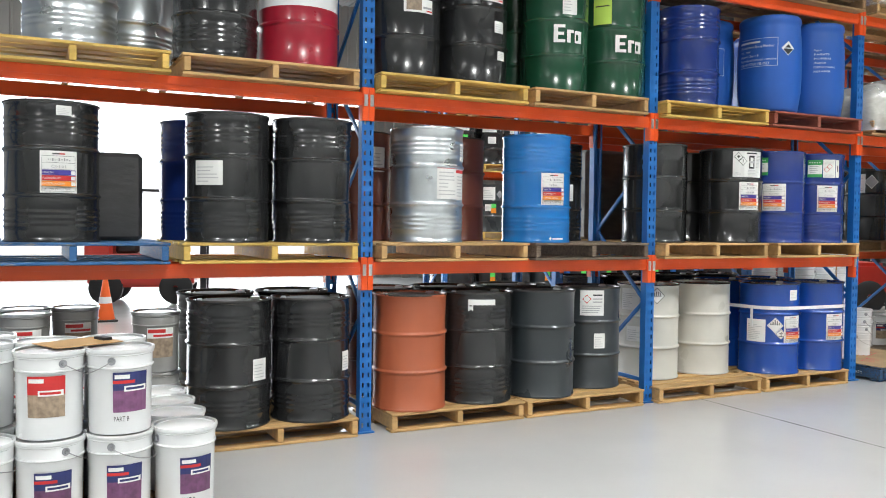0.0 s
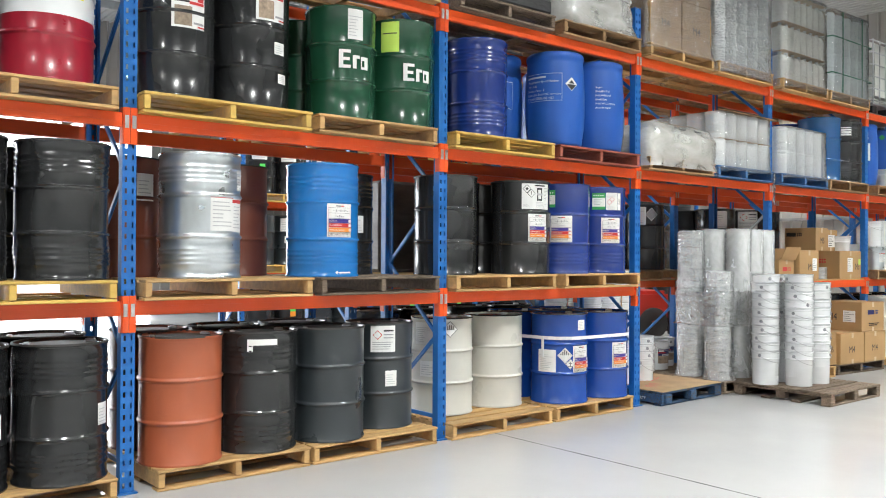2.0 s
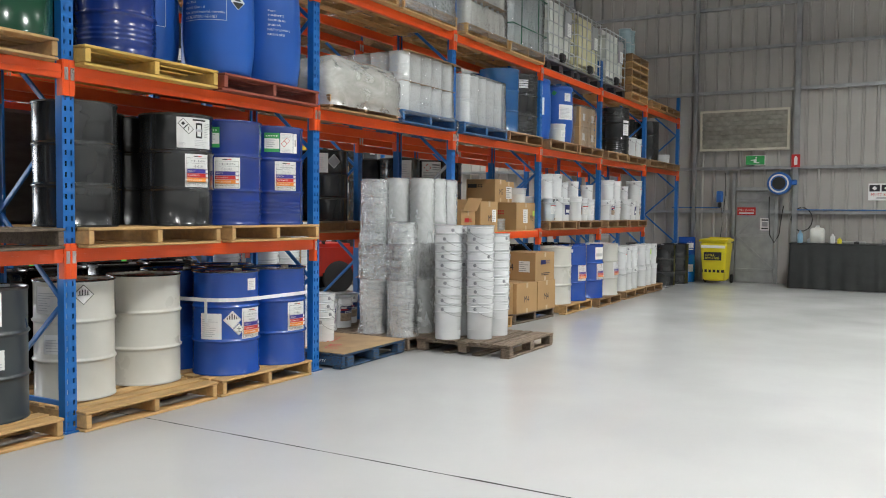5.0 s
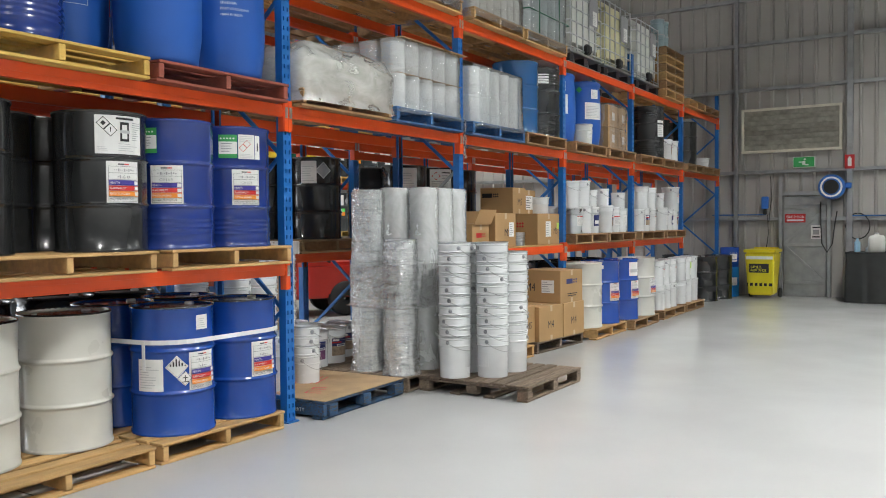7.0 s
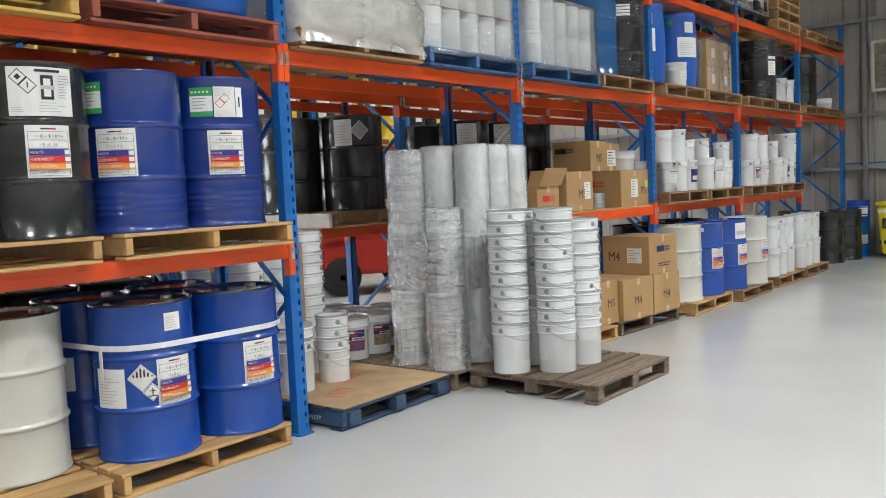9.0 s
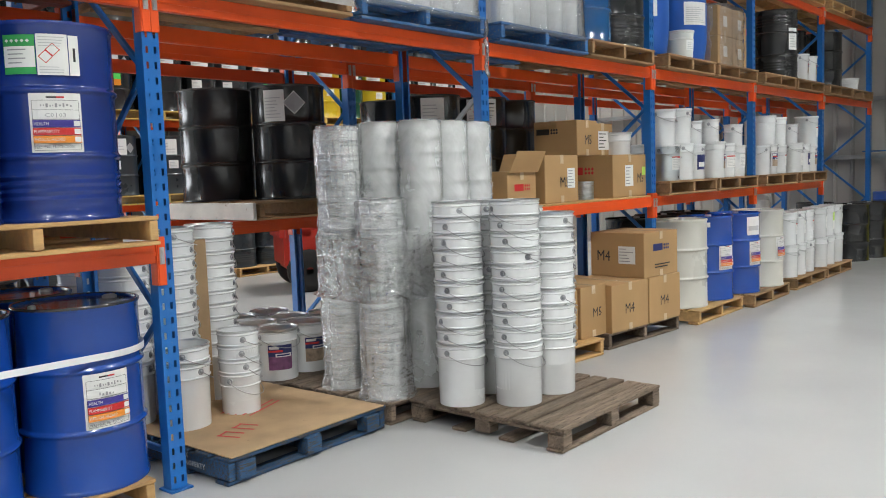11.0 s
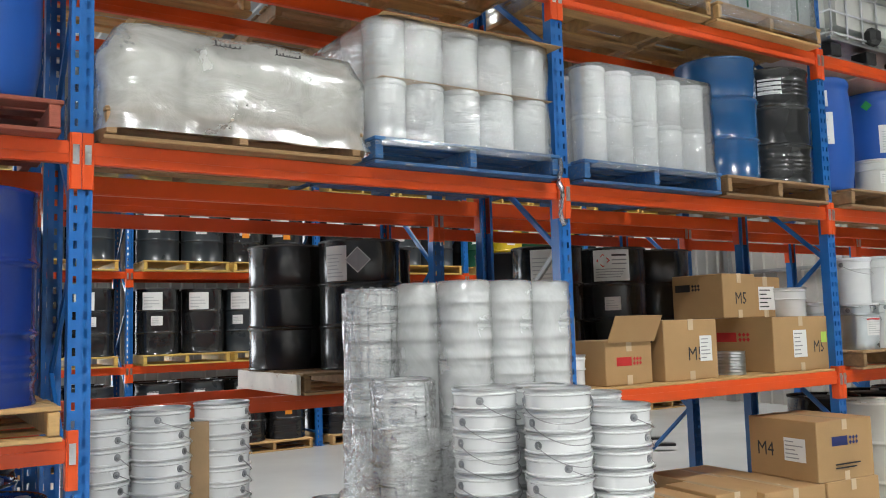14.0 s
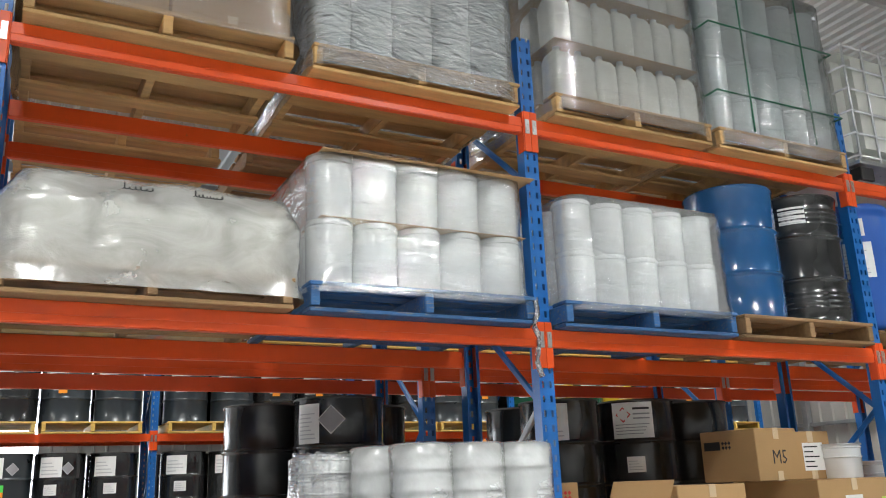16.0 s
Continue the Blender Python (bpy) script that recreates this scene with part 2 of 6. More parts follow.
PPURPLE = mat("photo_print_plum", (0.16, 0.06, 0.14), 0.4, 0, 0.3, 25, 0)
NAVYP = mat("navy_print", (0.02, 0.03, 0.13), 0.4, 0, 0.05, 8, 0)
CLAD = mat("steel_cladding", (0.39, 0.375, 0.345), 0.5, 0.15, 0.10, 0.8, 0.05, 30)
GIRT = mat("galvanised_girt", (0.36, 0.37, 0.37), 0.45, 0.6, 0.14, 5, 0.05, 30)
ROOFM = mat("roof_sheet", (0.45, 0.46, 0.46), 0.5, 0.2, 0.08, 0.8, 0.03, 20)
BLOCKW = mat("painted_wall", (0.62, 0.62, 0.60), 0.7, 0, 0.06, 0.9, 0.1, 40)
LOUV = mat("dusty_louvre_blade", (0.30, 0.285, 0.245), 0.65, 0.1, 0.25, 7, 0.2, 40)
LOUVF = mat("cream_louvre_frame", (0.58, 0.55, 0.45), 0.55, 0, 0.08, 5, 0.05)
RUBBER = mat("black_rubber", (0.018, 0.018, 0.018), 0.7, 0, 0.15, 8, 0.3, 60)
FORKRED = paint("forklift_red_paint", (0.55, 0.035, 0.02), 0.4)
CONEO = mat("traffic_cone_orange", (0.85, 0.13, 0.02), 0.5, 0, 0.04, 8, 0)
REELB = mat("hose_reel_blue", (0.03, 0.14, 0.48), 0.35, 0, 0.05, 8, 0.02)
WIRE = mat("wire_steel", (0.40, 0.40, 0.41), 0.34, 1.0, 0.05, 8, 0)
CRACK = mat("floor_joint_filler", (0.035, 0.032, 0.03), 0.9, 0, 0.3, 9, 0.4, 60)
CONC = mat("outdoor_concrete", (0.42, 0.40, 0.37), 0.85, 0, 0.12, 0.5, 0.2, 20)
STRAP = mat("green_strapping", (0.015, 0.13, 0.07), 0.4, 0, 0.08, 9, 0)
WSTRAP = mat("white_strapping", (0.78, 0.80, 0.82), 0.35, 0, 0.04, 9, 0)
FILM = film("stretch_film", 0.10, col=(0.95, 0.96, 0.97), rough=0.09, scale=3.0, stretch=(0.9, 0.9, 3), bump=0.6, gloss=0.26, crease=0.5)
VEIL = film("cloudy_stretch_film", 0.36, col=(0.88, 0.88, 0.87), rough=0.2, scale=4, stretch=(1, 1, 0.8), bump=0.25, gloss=0.05, patch=0.2, crease=0.3)
FILMC = film("creased_stretch_film", 0.20, col=(0.97, 0.98, 1.0), rough=0.12, scale=6, stretch=(1, 1, 2.6), bump=1.0, gloss=0.42, patch=0.75, crease=0.9)
FILMM = film("milky_stretch_film", 0.50, col=(0.74, 0.73, 0.69), rough=0.14, scale=3.4, stretch=(1, 1, 1.6), bump=0.38, gloss=0.14, patch=0.22, crease=0.35)

# ---- mesh helpers ----
MESHES = {}


def finish(bm, materials, smooth=False, angle=40):
    bmesh.ops.recalc_face_normals(bm, faces=bm.faces)
    me = bpy.data.meshes.new("mesh")
    bm.to_mesh(me)
    bm.free()
    for m in materials if isinstance(materials, (list, tuple)) else [materials]:
        me.materials.append(m)
    if smooth:
        me.polygons.foreach_set("use_smooth", [True] * len(me.polygons))
        me.set_sharp_from_angle(angle=radians(angle))
    return me


def add_box(bm, cx, cy, cz, sx, sy, sz, rz=0.0, mi=0, m=None):
    r = bmesh.ops.create_cube(bm, size=1, matrix=(m or Matrix()) @ pose(cx, cy, cz, 0, 0, rz) @ Matrix.Diagonal((sx, sy, sz, 1)))
    fs = {f for v in r["verts"] for f in v.link_faces}
    for f in fs:
        f.material_index = mi
    return r["verts"]


def box_mesh(sx, sy, sz, material, bevel=0.004):
    key = ("box", round(sx, 3), round(sy, 3), round(sz, 3), material.name, bevel)
    if key not in MESHES:
        bm = bmesh.new()
        add_box(bm, 0, 0, 0, sx, sy, sz)
        if bevel:
            bmesh.ops.bevel(bm, geom=bm.edges[:], offset=min(bevel, sx / 3, sy / 3, sz / 3), segments=1, affect="EDGES")
        MESHES[key] = finish(bm, material)
    return MESHES[key]


def lathe_mesh(key, profile, material, seg=40, smooth=True, angle=45, wobble=0.0, seed=0, z_of=None):
    """A surface of revolution from (radius, height) pairs; wobble dents it."""
    if key and key in MESHES:
        return MESHES[key]
    verts, faces = [], []
    for i, (r, z) in enumerate(profile):
        for s in range(seg):
            a = 2 * math.pi * s / seg
            x, y = math.cos(a), math.sin(a)
            k = r
            if wobble:
                k = r + wobble * noise.noise(Vector((x * 2.2 + seed, y * 2.2, z * 4))) * 2 + wobble * 0.7 * noise.noise(Vector((x * 6 + seed, y * 6, z * 14)))
            verts.append((k * x, k * y, z))
    for i in range(len(profile) - 1):
        for s in range(seg):
            b, c = i * seg + s, i * seg + (s + 1) % seg
            faces.append((b, c, c + seg, b + seg))
    me = bpy.data.meshes.new("mesh")
    me.from_pydata(verts, [], faces)
    me.materials.append(material)
    if smooth:
        me.polygons.foreach_set("use_smooth", [True] * len(me.polygons))
        me.set_sharp_from_angle(angle=radians(angle))
    if key:
        MESHES[key] = me
    return me


def tube_mesh(key, pts, rad, material, sides=5, closed=False):
    if key and key in MESHES:
        return MESHES[key]
    pts = [Vector(p) for p in pts]
    verts, faces = [], []
    n = len(pts)
    for i, p in enumerate(pts):
        a, b = (pts[i - 1] if i or closed else p), (pts[(i + 1) % n] if i < n - 1 or closed else p)
        d = (b - a).normalized()
        u = d.cross(Vector((0, 0, 1)))
        u = u.normalized() if u.length > 1e-3 else Vector((1, 0, 0))
        v = d.cross(u)
        for s in range(sides):
            t = 2 * math.pi * s / sides
            verts.append(p + rad * (u * math.cos(t) + v * math.sin(t)))
    for i in range(n if closed else n - 1):
        j = (i + 1) % n
        for s in range(sides):
            q = (s + 1) % sides
            faces.append((i * sides + s, i * sides + q, j * sides + q, j * sides + s))
    me = bpy.data.meshes.new("mesh")
    me.from_pydata(verts, [], faces)
    me.materials.append(material)
    me.polygons.foreach_set("use_smooth", [True] * len(me.polygons))
    if key:
        MESHES[key] = me
    return me


def part(name, me, parent, m=None, label=""):
    ob = new(name, me)
    ob.parent = parent
    ob.matrix_basis = m or Matrix()
    return tagged(ob, label)


def thing(name, m, label, category, group="", kind=""):
    ob = new(name)
    ob.empty_display_size = 0.1
    ob.matrix_basis = m
    return tagged(ob, label, category, group, kind)


TEXTS = {}


def text_geo(s):
    """The flat outline of a line of writing, 1 high, from its left end: points and triangles."""
    if s not in TEXTS:
        cu = bpy.data.curves.new("writing", "FONT")
        cu.body, cu.resolution_u, cu.size = s, 1, 1.4
        ob = new("writing", cu)
        dg = bpy.context.evaluated_depsgraph_get()
        me = bpy.data.meshes.new_from_object(ob.evaluated_get(dg))
        vs = [(v.co.x, v.co.y) for v in me.vertices]
        fs = [tuple(p.vertices) for p in me.polygons]
        bpy.data.objects.remove(ob)
        bpy.data.curves.remove(cu)
        bpy.data.meshes.remove(me)
        w = max(v[0] for v in vs) if vs else 1
        TEXTS[s] = (vs, fs, w)
    return TEXTS[s]


def label_mesh(key, place, design, cols=6):
    """A printed label: rectangles, diamonds and writing in (u, v) metres from its middle, put on a surface by place(u, v, lift)."""
    if key and key in MESHES:
        return MESHES[key]
    verts, faces, mis, mats = [], [], [], []
    for i, (kind, *d) in enumerate(design):
        lift = 0.0015 + 0.0005 * i
        material = d[-1]
        if material not in mats:
            mats.append(material)
        mi = mats.index(material)
        b = len(verts)
        if kind == "r":
            u0, v0, u1, v1, _ = d
            for c in range(cols + 1):
                u = u0 + (u1 - u0) * c / cols
                verts += [place(u, v0, lift), place(u, v1, lift)]
            for c in range(cols):
                faces.append((b + 2 * c, b + 2 * c + 2, b + 2 * c + 3, b + 2 * c + 1))
                mis.append(mi)
        elif kind == "d":
            u, v, r, _ = d
            verts += [place(u - r, v, lift), place(u, v - r, lift), place(u + r, v, lift), place(u, v + r, lift)]
            faces += [(b, b + 1, b + 3), (b + 1, b + 2, b + 3)]
            mis += [mi, mi]
        elif kind == "t":
            u, v, h, width, s, _ = d
            vs, fs, w = text_geo(s)
            kx = width / w if width else h
            verts += [place(u + x * kx, v + y * h, lift) for x, y in vs]
            for f in fs:
                faces.append(tuple(b + k for k in f))
                mis.append(mi)
    me = bpy.data.meshes.new("mesh")
    me.from_pydata(verts, [], faces)
    for m in mats:
        me.materials.append(m)
    me.polygons.foreach_set("material_index", mis)
    if key:
        MESHES[key] = me
    return me


def on_drum(r, a, z):
    """Places label points on an upright cylinder; a in degrees, 0 towards -y, growing towards +x."""
    def place(u, v, lift):
        t = radians(a) + u / r
        return ((r + lift) * math.sin(t), -(r + lift) * math.cos(t), z + v)
    return place


def on_pail(r, h, a, z):
    """The same on a pail's tapered wall."""
    def place(u, v, lift):
        k = r * (0.93 + 0.048 * min(1, (z + v) / (h * 0.72))) + 0.001 + lift
        t = radians(a) + u / r
        return (k * math.sin(t), -k * math.cos(t), z + v)
    return place


def on_front(x, y, z):
    return lambda u, v, lift: (x + u, y - lift, z + v)


def on_side(x, y, z):
    """A face that looks towards -x."""
    return lambda u, v, lift: (x - lift, y - u, z + v)


# label designs, in metres
def bars(u0, v0, u1, v1, n, material=GREYP, seed=0):
    rng = random.Random(seed)
    out, h = [], (v1 - v0) / n
    for i in range(n):
        out.append(("r", u0, v0 + h * (i + 0.35), u0 + (u1 - u0) * rng.uniform(0.45, 1), v0 + h * (i + 0.62), material))
    return out


def hazard_label(w=0.215, h=0.26, head=PBLUE, code=""):
    """Four ruled rows: a maker's mark, two lines filled in by hand, then the coloured hazard bands."""
    d = [("r", -w / 2, -h / 2, w / 2, h / 2, PAPER), ("r", -w * 0.17, h * 0.415, w * 0.02, h * 0.445, INK), ("r", w * 0.02, h * 0.415, w * 0.17, h * 0.445, PRED)]
    for v in (0.375, 0.215, 0.055, -0.355, -0.465):
        d.append(("r", -w * 0.44, h * v, w * 0.44, h * v + 0.0016, INK))
    for u in (-0.445, 0.437):
        d.append(("r", w * u, -h * 0.465, w * u + 0.0016, h * 0.375, INK))
    rng = random.Random(4)
    for v, u0, u1 in ((0.29, -0.28, 0.30), (0.125, -0.2, 0.12)):
        if code and v < 0.2:
            d.append(("t", -w * 0.22, h * 0.09, h * 0.075, w * 0.40, code, GREYP))
            continue
        u = u0
        while u < u1:
            k = rng.uniform(0.012, 0.045)
            d.append(("r", w * u, h * (v - rng.uniform(0.01, 0.04)), w * (u + k), h * (v + rng.uniform(0.0, 0.04)), GREYP))
            u += k + 0.03
    for i, (m, t) in enumerate(((head, "HEALTH"), (PRED, "FLAMMABILITY"), (PORANGE, "PHYSICAL HAZARD"))):
        v = h * (0.045 - 0.133 * i)
        d += [("r", -w * 0.44, v - h * 0.122, w * 0.44, v, m), ("t", -w * 0.42, v - h * 0.088, h * 0.055, w * (0.27, 0.46, 0.56)[i], t, PWHITE)]
        d.append(("r", w * 0.31, v - h * 0.105, w * 0.43, v - h * 0.017, PAPER))
    d.append(("t", -w * 0.42, -h * 0.432, h * 0.05, w * 0.70, "PERSONAL PROTECTION", INK))
    return d


def plain_label(w=0.2, h=0.15, n=4, top=None, seed=0):
    d = [("r", -w / 2, -h / 2, w / 2, h / 2, PAPER)]
    if top:
        d.append(("r", -w / 2, h * 0.36, w / 2, h * 0.46, top))
    return d + bars(-w * 0.42, -h * 0.42, w * 0.42, h * 0.3, n + 2, PALEP, seed)


def diamond_label(w=0.22, h=0.22):
    return plain_label(w, h, 6, seed=3)[:1] + [("d", -w * 0.22, h * 0.15, w * 0.19, PRED), ("d", -w * 0.22, h * 0.15, w * 0.15, PAPER), ("r", w * 0.02, h * 0.02, w * 0.42, h * 0.06, GREYP), ("r", w * 0.02, h * 0.14, w * 0.42, h * 0.18, GREYP),
                                               ("r", w * 0.02, h * 0.28, w * 0.42, h * 0.34, INK)] + bars(-w * 0.42, -h * 0.42, w * 0.42, -h * 0.08, 4, GREYP, 5)

# ---- the building ----
WX, YB, YF, XL, ZC = 21.2, 22.0, -9.0, -9.0, 7.6


def structure(name, me, label, category, m=None):
    ob = new(name, me)
    ob.matrix_basis = m or Matrix()
    return tagged(ob, label, category, kind="structure")


bm = bmesh.new()
add_box(bm, (XL + WX) / 2, (YB + YF) / 2, -0.1, WX - XL + 0.4, YB - YF + 0.4, 0.2)
structure("floor", finish(bm, FLOOR), "pale grey sealed concrete warehouse floor with a glossy finish", "floor")
bm = bmesh.new()
add_box(bm, 0, 0, -0.35, 600, 600, 0.3)
structure("ground", finish(bm, CONC), "pale concrete yard outside the roller door", "ground")


def crack_mesh(x, y0, y1, w=0.016):
    rng = random.Random(4)
    verts, faces = [], []
    n = 90
    for i in range(n + 1):
        y = y0 + (y1 - y0) * i / n
        c = x + 0.006 * noise.noise(Vector((0, y * 3, 0)))
        k = w * (0.5 + rng.random() * (1.6 if rng.random() > 0.8 else 0.7))
        verts += [(c - k / 2, y, 0.002), (c + k / 2, y, 0.002)]
        if i:
            faces.append((2 * i - 2, 2 * i - 1, 2 * i + 1, 2 * i))
    me = bpy.data.meshes.new("mesh")
    me.from_pydata(verts, [], faces)
    me.materials.append(CRACK)
    return me


structure("floor_joint", crack_mesh(5.304, -7, 13), "dark chipped control joint across the concrete floor", "floor joint")


def ribbed_mesh(length, height, material, pitch=0.28, depth=0.036, rib=0.045):
    """Trapezoid-ribbed steel sheet in the x-z plane, ribs towards -y, with a back face."""
    xs, x = [], 0.0
    while x < length:
        for dx, d in ((0, 0), (pitch - rib - 0.03, 0), (pitch - rib - 0.01, depth), (pitch - 0.02, depth)):
            xs.append((min(x + dx, length), d))
        x += pitch
    xs.append((length, 0))
    verts, faces = [], []
    for i, (a, d) in enumerate(xs):
        verts += [(a, -d, 0), (a, -d, height)]
        if i:
            faces.append((2 * i - 2, 2 * i, 2 * i + 1, 2 * i - 1))
    b = len(verts)
    verts += [(0, 0.08, 0), (length, 0.08, 0), (length, 0.08, height), (0, 0.08, height)]
    faces.append((b, b + 3, b + 2, b + 1))
    me = bpy.data.meshes.new("mesh")
    me.from_pydata(verts, [], faces)
    me.materials.append(material)
    return me


# end wall (faces -x): the sheet runs along y
structure("wall_east", ribbed_mesh(YB - YF, ZC, CLAD), "grey ribbed steel cladding on the end wall", "wall", pose(WX, YB, 0, 0, 0, -90))
bm = bmesh.new()
add_box(bm, (XL + WX) / 2, YF - 0.1, ZC / 2, WX - XL, 0.2, ZC)
structure("wall_south", finish(bm, BLOCKW), "plain painted wall closing the warehouse", "wall")
bm = bmesh.new()
add_box(bm, XL - 0.1, (YF + YB) / 2, ZC / 2, 0.2, YB - YF, ZC)
structure("wall_west", finish(bm, BLOCKW), "plain painted wall closing the warehouse", "wall")
DOORX0, DOORX1, DOORZ = -6.0, 8.3, 5.0
structure("wall_north", ribbed_mesh(WX - DOORX1, ZC, CLAD), "grey ribbed steel back wall beside the roller door", "wall", pose(DOORX1, YB, 0))
structure("wall_north_lintel", ribbed_mesh(DOORX1 - DOORX0, ZC - DOORZ, CLAD), "grey ribbed steel wall over the roller door", "wall", pose(DOORX0, YB, DOORZ))
structure("wall_north_end", ribbed_mesh(DOORX0 - XL, ZC, CLAD), "grey ribbed steel back wall", "wall", pose(XL, YB, 0))
structure("ceiling", ribbed_mesh(WX - XL, YB - YF, ROOFM, 0.2, 0.035), "pale ribbed steel roof sheeting", "ceiling", pose(XL, YB, ZC, 90))

# purlins and the end wall's frame
for i, y in enumerate((-5, -2.5, 0, 2.5, 5, 7.5, 10, 12.5, 15, 17.5, 20)):
    structure("ceiling_purlin", box_mesh(WX - XL, 0.07, 0.2, GIRT), "galvanised roof purlin", "purlin", pose((WX + XL) / 2, y, ZC - 0.15))
for z in (1.61, 2.60, 4.34, 5.30, 6.25):
    structure("trim_girt", box_mesh(0.09, YB - YF, 0.07, GIRT), "galvanised steel wall girt", "girt", pose(WX - 0.085, (YB + YF) / 2, z))
for y, w in ((5.10, 0.07), (2.90, 0.11), (-2.0, 0.11), (8.2, 0.11), (13.0, 0.11)):
    structure("trim_post", box_mesh(0.13, w, ZC - 0.05, GIRT), "galvanised steel wall post", "post", pose(WX - 0.11, y, ZC / 2))
structure("trim_pipe", tube_mesh(None, [(WX - 0.16, 5.6, 1.70), (WX - 0.16, 4.5, 1.70)], 0.012, BLUE), "blue compressed air pipe on the wall", "pipe")
structure("trim_pipe", tube_mesh(None, [(WX - 0.16, 2.9, 1.66), (WX - 0.16, -3, 1.66)], 0.012, BLUE), "blue compressed air pipe on the wall", "pipe")

# louvre
lv = thing("louvre_vent", pose(WX - 0.10, 4.02, 3.465), "cream-framed wall louvre with dusty grey blades", "louvre", kind="structure")
for dz in (-0.44, 0.44):
    part("frame", box_mesh(0.10, 1.95, 0.05, LOUVF), lv, pose(0, 0, dz))
for dy in (-0.95, 0.95):
    part("frame", box_mesh(0.10, 0.05, 0.828, LOUVF), lv, pose(0, dy, 0))
for i in range(8):
    part("blade", box_mesh(0.125, 1.85, 0.012, LOUV), lv, pose(0.0, 0, -0.36 + i * 0.103, 0, 62, 0))
part("backing", box_mesh(0.01, 1.85, 0.83, BLKPL), lv, pose(0.07, 0, 0))

# fire door
fd = thing("door_1", pose(WX - 0.11, 3.74, 0), "grey steel fire door with diagonal braces and warning signs", "door", kind="structure")
part("door_leaf", box_mesh(0.04, 0.82, 2.06, GIRT), fd, pose(0.05, 0, 1.04))
for dy in (-0.46, 0.46):
    part("door_post", box_mesh(0.10, 0.07, 2.50, GIRT), fd, pose(0, dy, 1.25))
part("header", box_mesh(0.10, 0.85, 0.08, GIRT), fd, pose(0, 0, 2.13))
for z in (0.28, 1.07, 1.86):
    part("rail", box_mesh(0.04, 0.82, 0.07, GIRT), fd, pose(0.005, 0, z))
for z0, s in ((0.67, 1), (1.46, -1)):
    part("brace", box_mesh(0.03, 1.08, 0.06, GIRT), fd, pose(0.01, 0, z0, s * 43))
part("sign", label_mesh(None, on_side(-0.025, 0.0, 1.62), [("r", -0.20, -0.09, 0.20, 0.09, PRED), ("t", -0.17, 0.0, 0.055, 0.34, "FIRE DOOR", PWHITE), ("r", -0.16, -0.06, 0.16, -0.025, PWHITE)]), fd, pose(0, 0.18, 0), "red fire door sign")
part("sign", label_mesh(None, on_side(-0.025, 0.0, 1.33), [("r", -0.10, -0.14, 0.10, 0.14, PAPER), ("r", -0.06, -0.05, 0.06, 0.05, GREYP), ("r", -0.07, 0.08, 0.07, 0.11, INK), ("r", -0.07, -0.11, 0.07, -0.08, INK)]), fd, pose(0, -0.22, 0), "white notice")

# ---- pallet racking ----
X0, PITCH, NUP = -0.62, 2.69, 9
LV = (1.19, 2.44, 3.66)
TOPS = (0.0, 1.277, 2.527, 3.747)
UW, UD, UH = 0.092, 0.072, 4.26


def upright_mesh(flip):
    """A C-shaped upright with two columns of real slots in its face, which looks towards -y (or +y)."""
    key = ("upright", flip)
    if key in MESHES:
        return MESHES[key]
    verts, faces = [], []
    s = -1 if flip else 1

    def quad(x0, z0, x1, z1, y=0.0):
        b = len(verts)
        verts.extend([(x0, y, z0), (x1, y, z0), (x1, y, z1), (x0, y, z1)])
        faces.append((b, b + 1, b + 2, b + 3))

    hw, hole, pitch = UW / 2, 0.014, 0.075
    cols = (-0.022, 0.022)
    edges = [-hw, cols[0] - hole / 2, cols[0] + hole / 2, cols[1] - hole / 2, cols[1] + hole / 2, hw]
    for i in (0, 2, 4):
        quad(edges[i], 0, edges[i + 1], UH)
    z = 0.0
    while z < UH:
        for i in (1, 3):
            quad(edges[i], z, edges[i + 1], min(z + pitch - 0.034, UH))
        z += pitch
    for x in (-hw, hw):
        b = len(verts)
        verts.extend([(x, 0, 0), (x, s * UD, 0), (x, s * UD, UH), (x, 0, UH)])
        faces.append((b, b + 1, b + 2, b + 3))
    for x0, x1 in ((-hw, -hw + 0.02), (hw - 0.02, hw)):
        b = len(verts)
        verts.extend([(x0, s * UD, 0), (x1, s * UD, 0), (x1, s * UD, UH), (x0, s * UD, UH)])
        faces.append((b, b + 1, b + 2, b + 3))
    me = bpy.data.meshes.new("mesh")
    me.from_pydata(verts, [], faces)
    me.materials.append(BLUE)
    MESHES[key] = me
    return me


def beam_mesh(length):
    """A stepped box beam with a ledge, its top at z = 0 and its face at y = 0."""
    key = ("beam", round(length, 3))
    if key not in MESHES:
        bm = bmesh.new()
        add_box(bm, 0, 0.022, -0.0485, length, 0.044, 0.097)
        bmesh.ops.bevel(bm, geom=bm.edges[:], offset=0.005, segments=2, affect="EDGES")
        add_box(bm, 0, -0.001, -0.0485, length, 0.006, 0.020)
        MESHES[key] = finish(bm, ORANGE)
    return MESHES[key]


def connector_mesh():
    if "connector" not in MESHES:
        bm = bmesh.new()
        add_box(bm, 0.0, -0.005, 0, 0.042, 0.008, 0.245)
        add_box(bm, 0.024, 0.026, 0, 0.006, 0.062, 0.245)
        bmesh.ops.bevel(bm, geom=bm.edges[:], offset=0.002, segments=1, affect="EDGES")
        MESHES["connector"] = finish(bm, ORANGE)
    return MESHES["connector"]


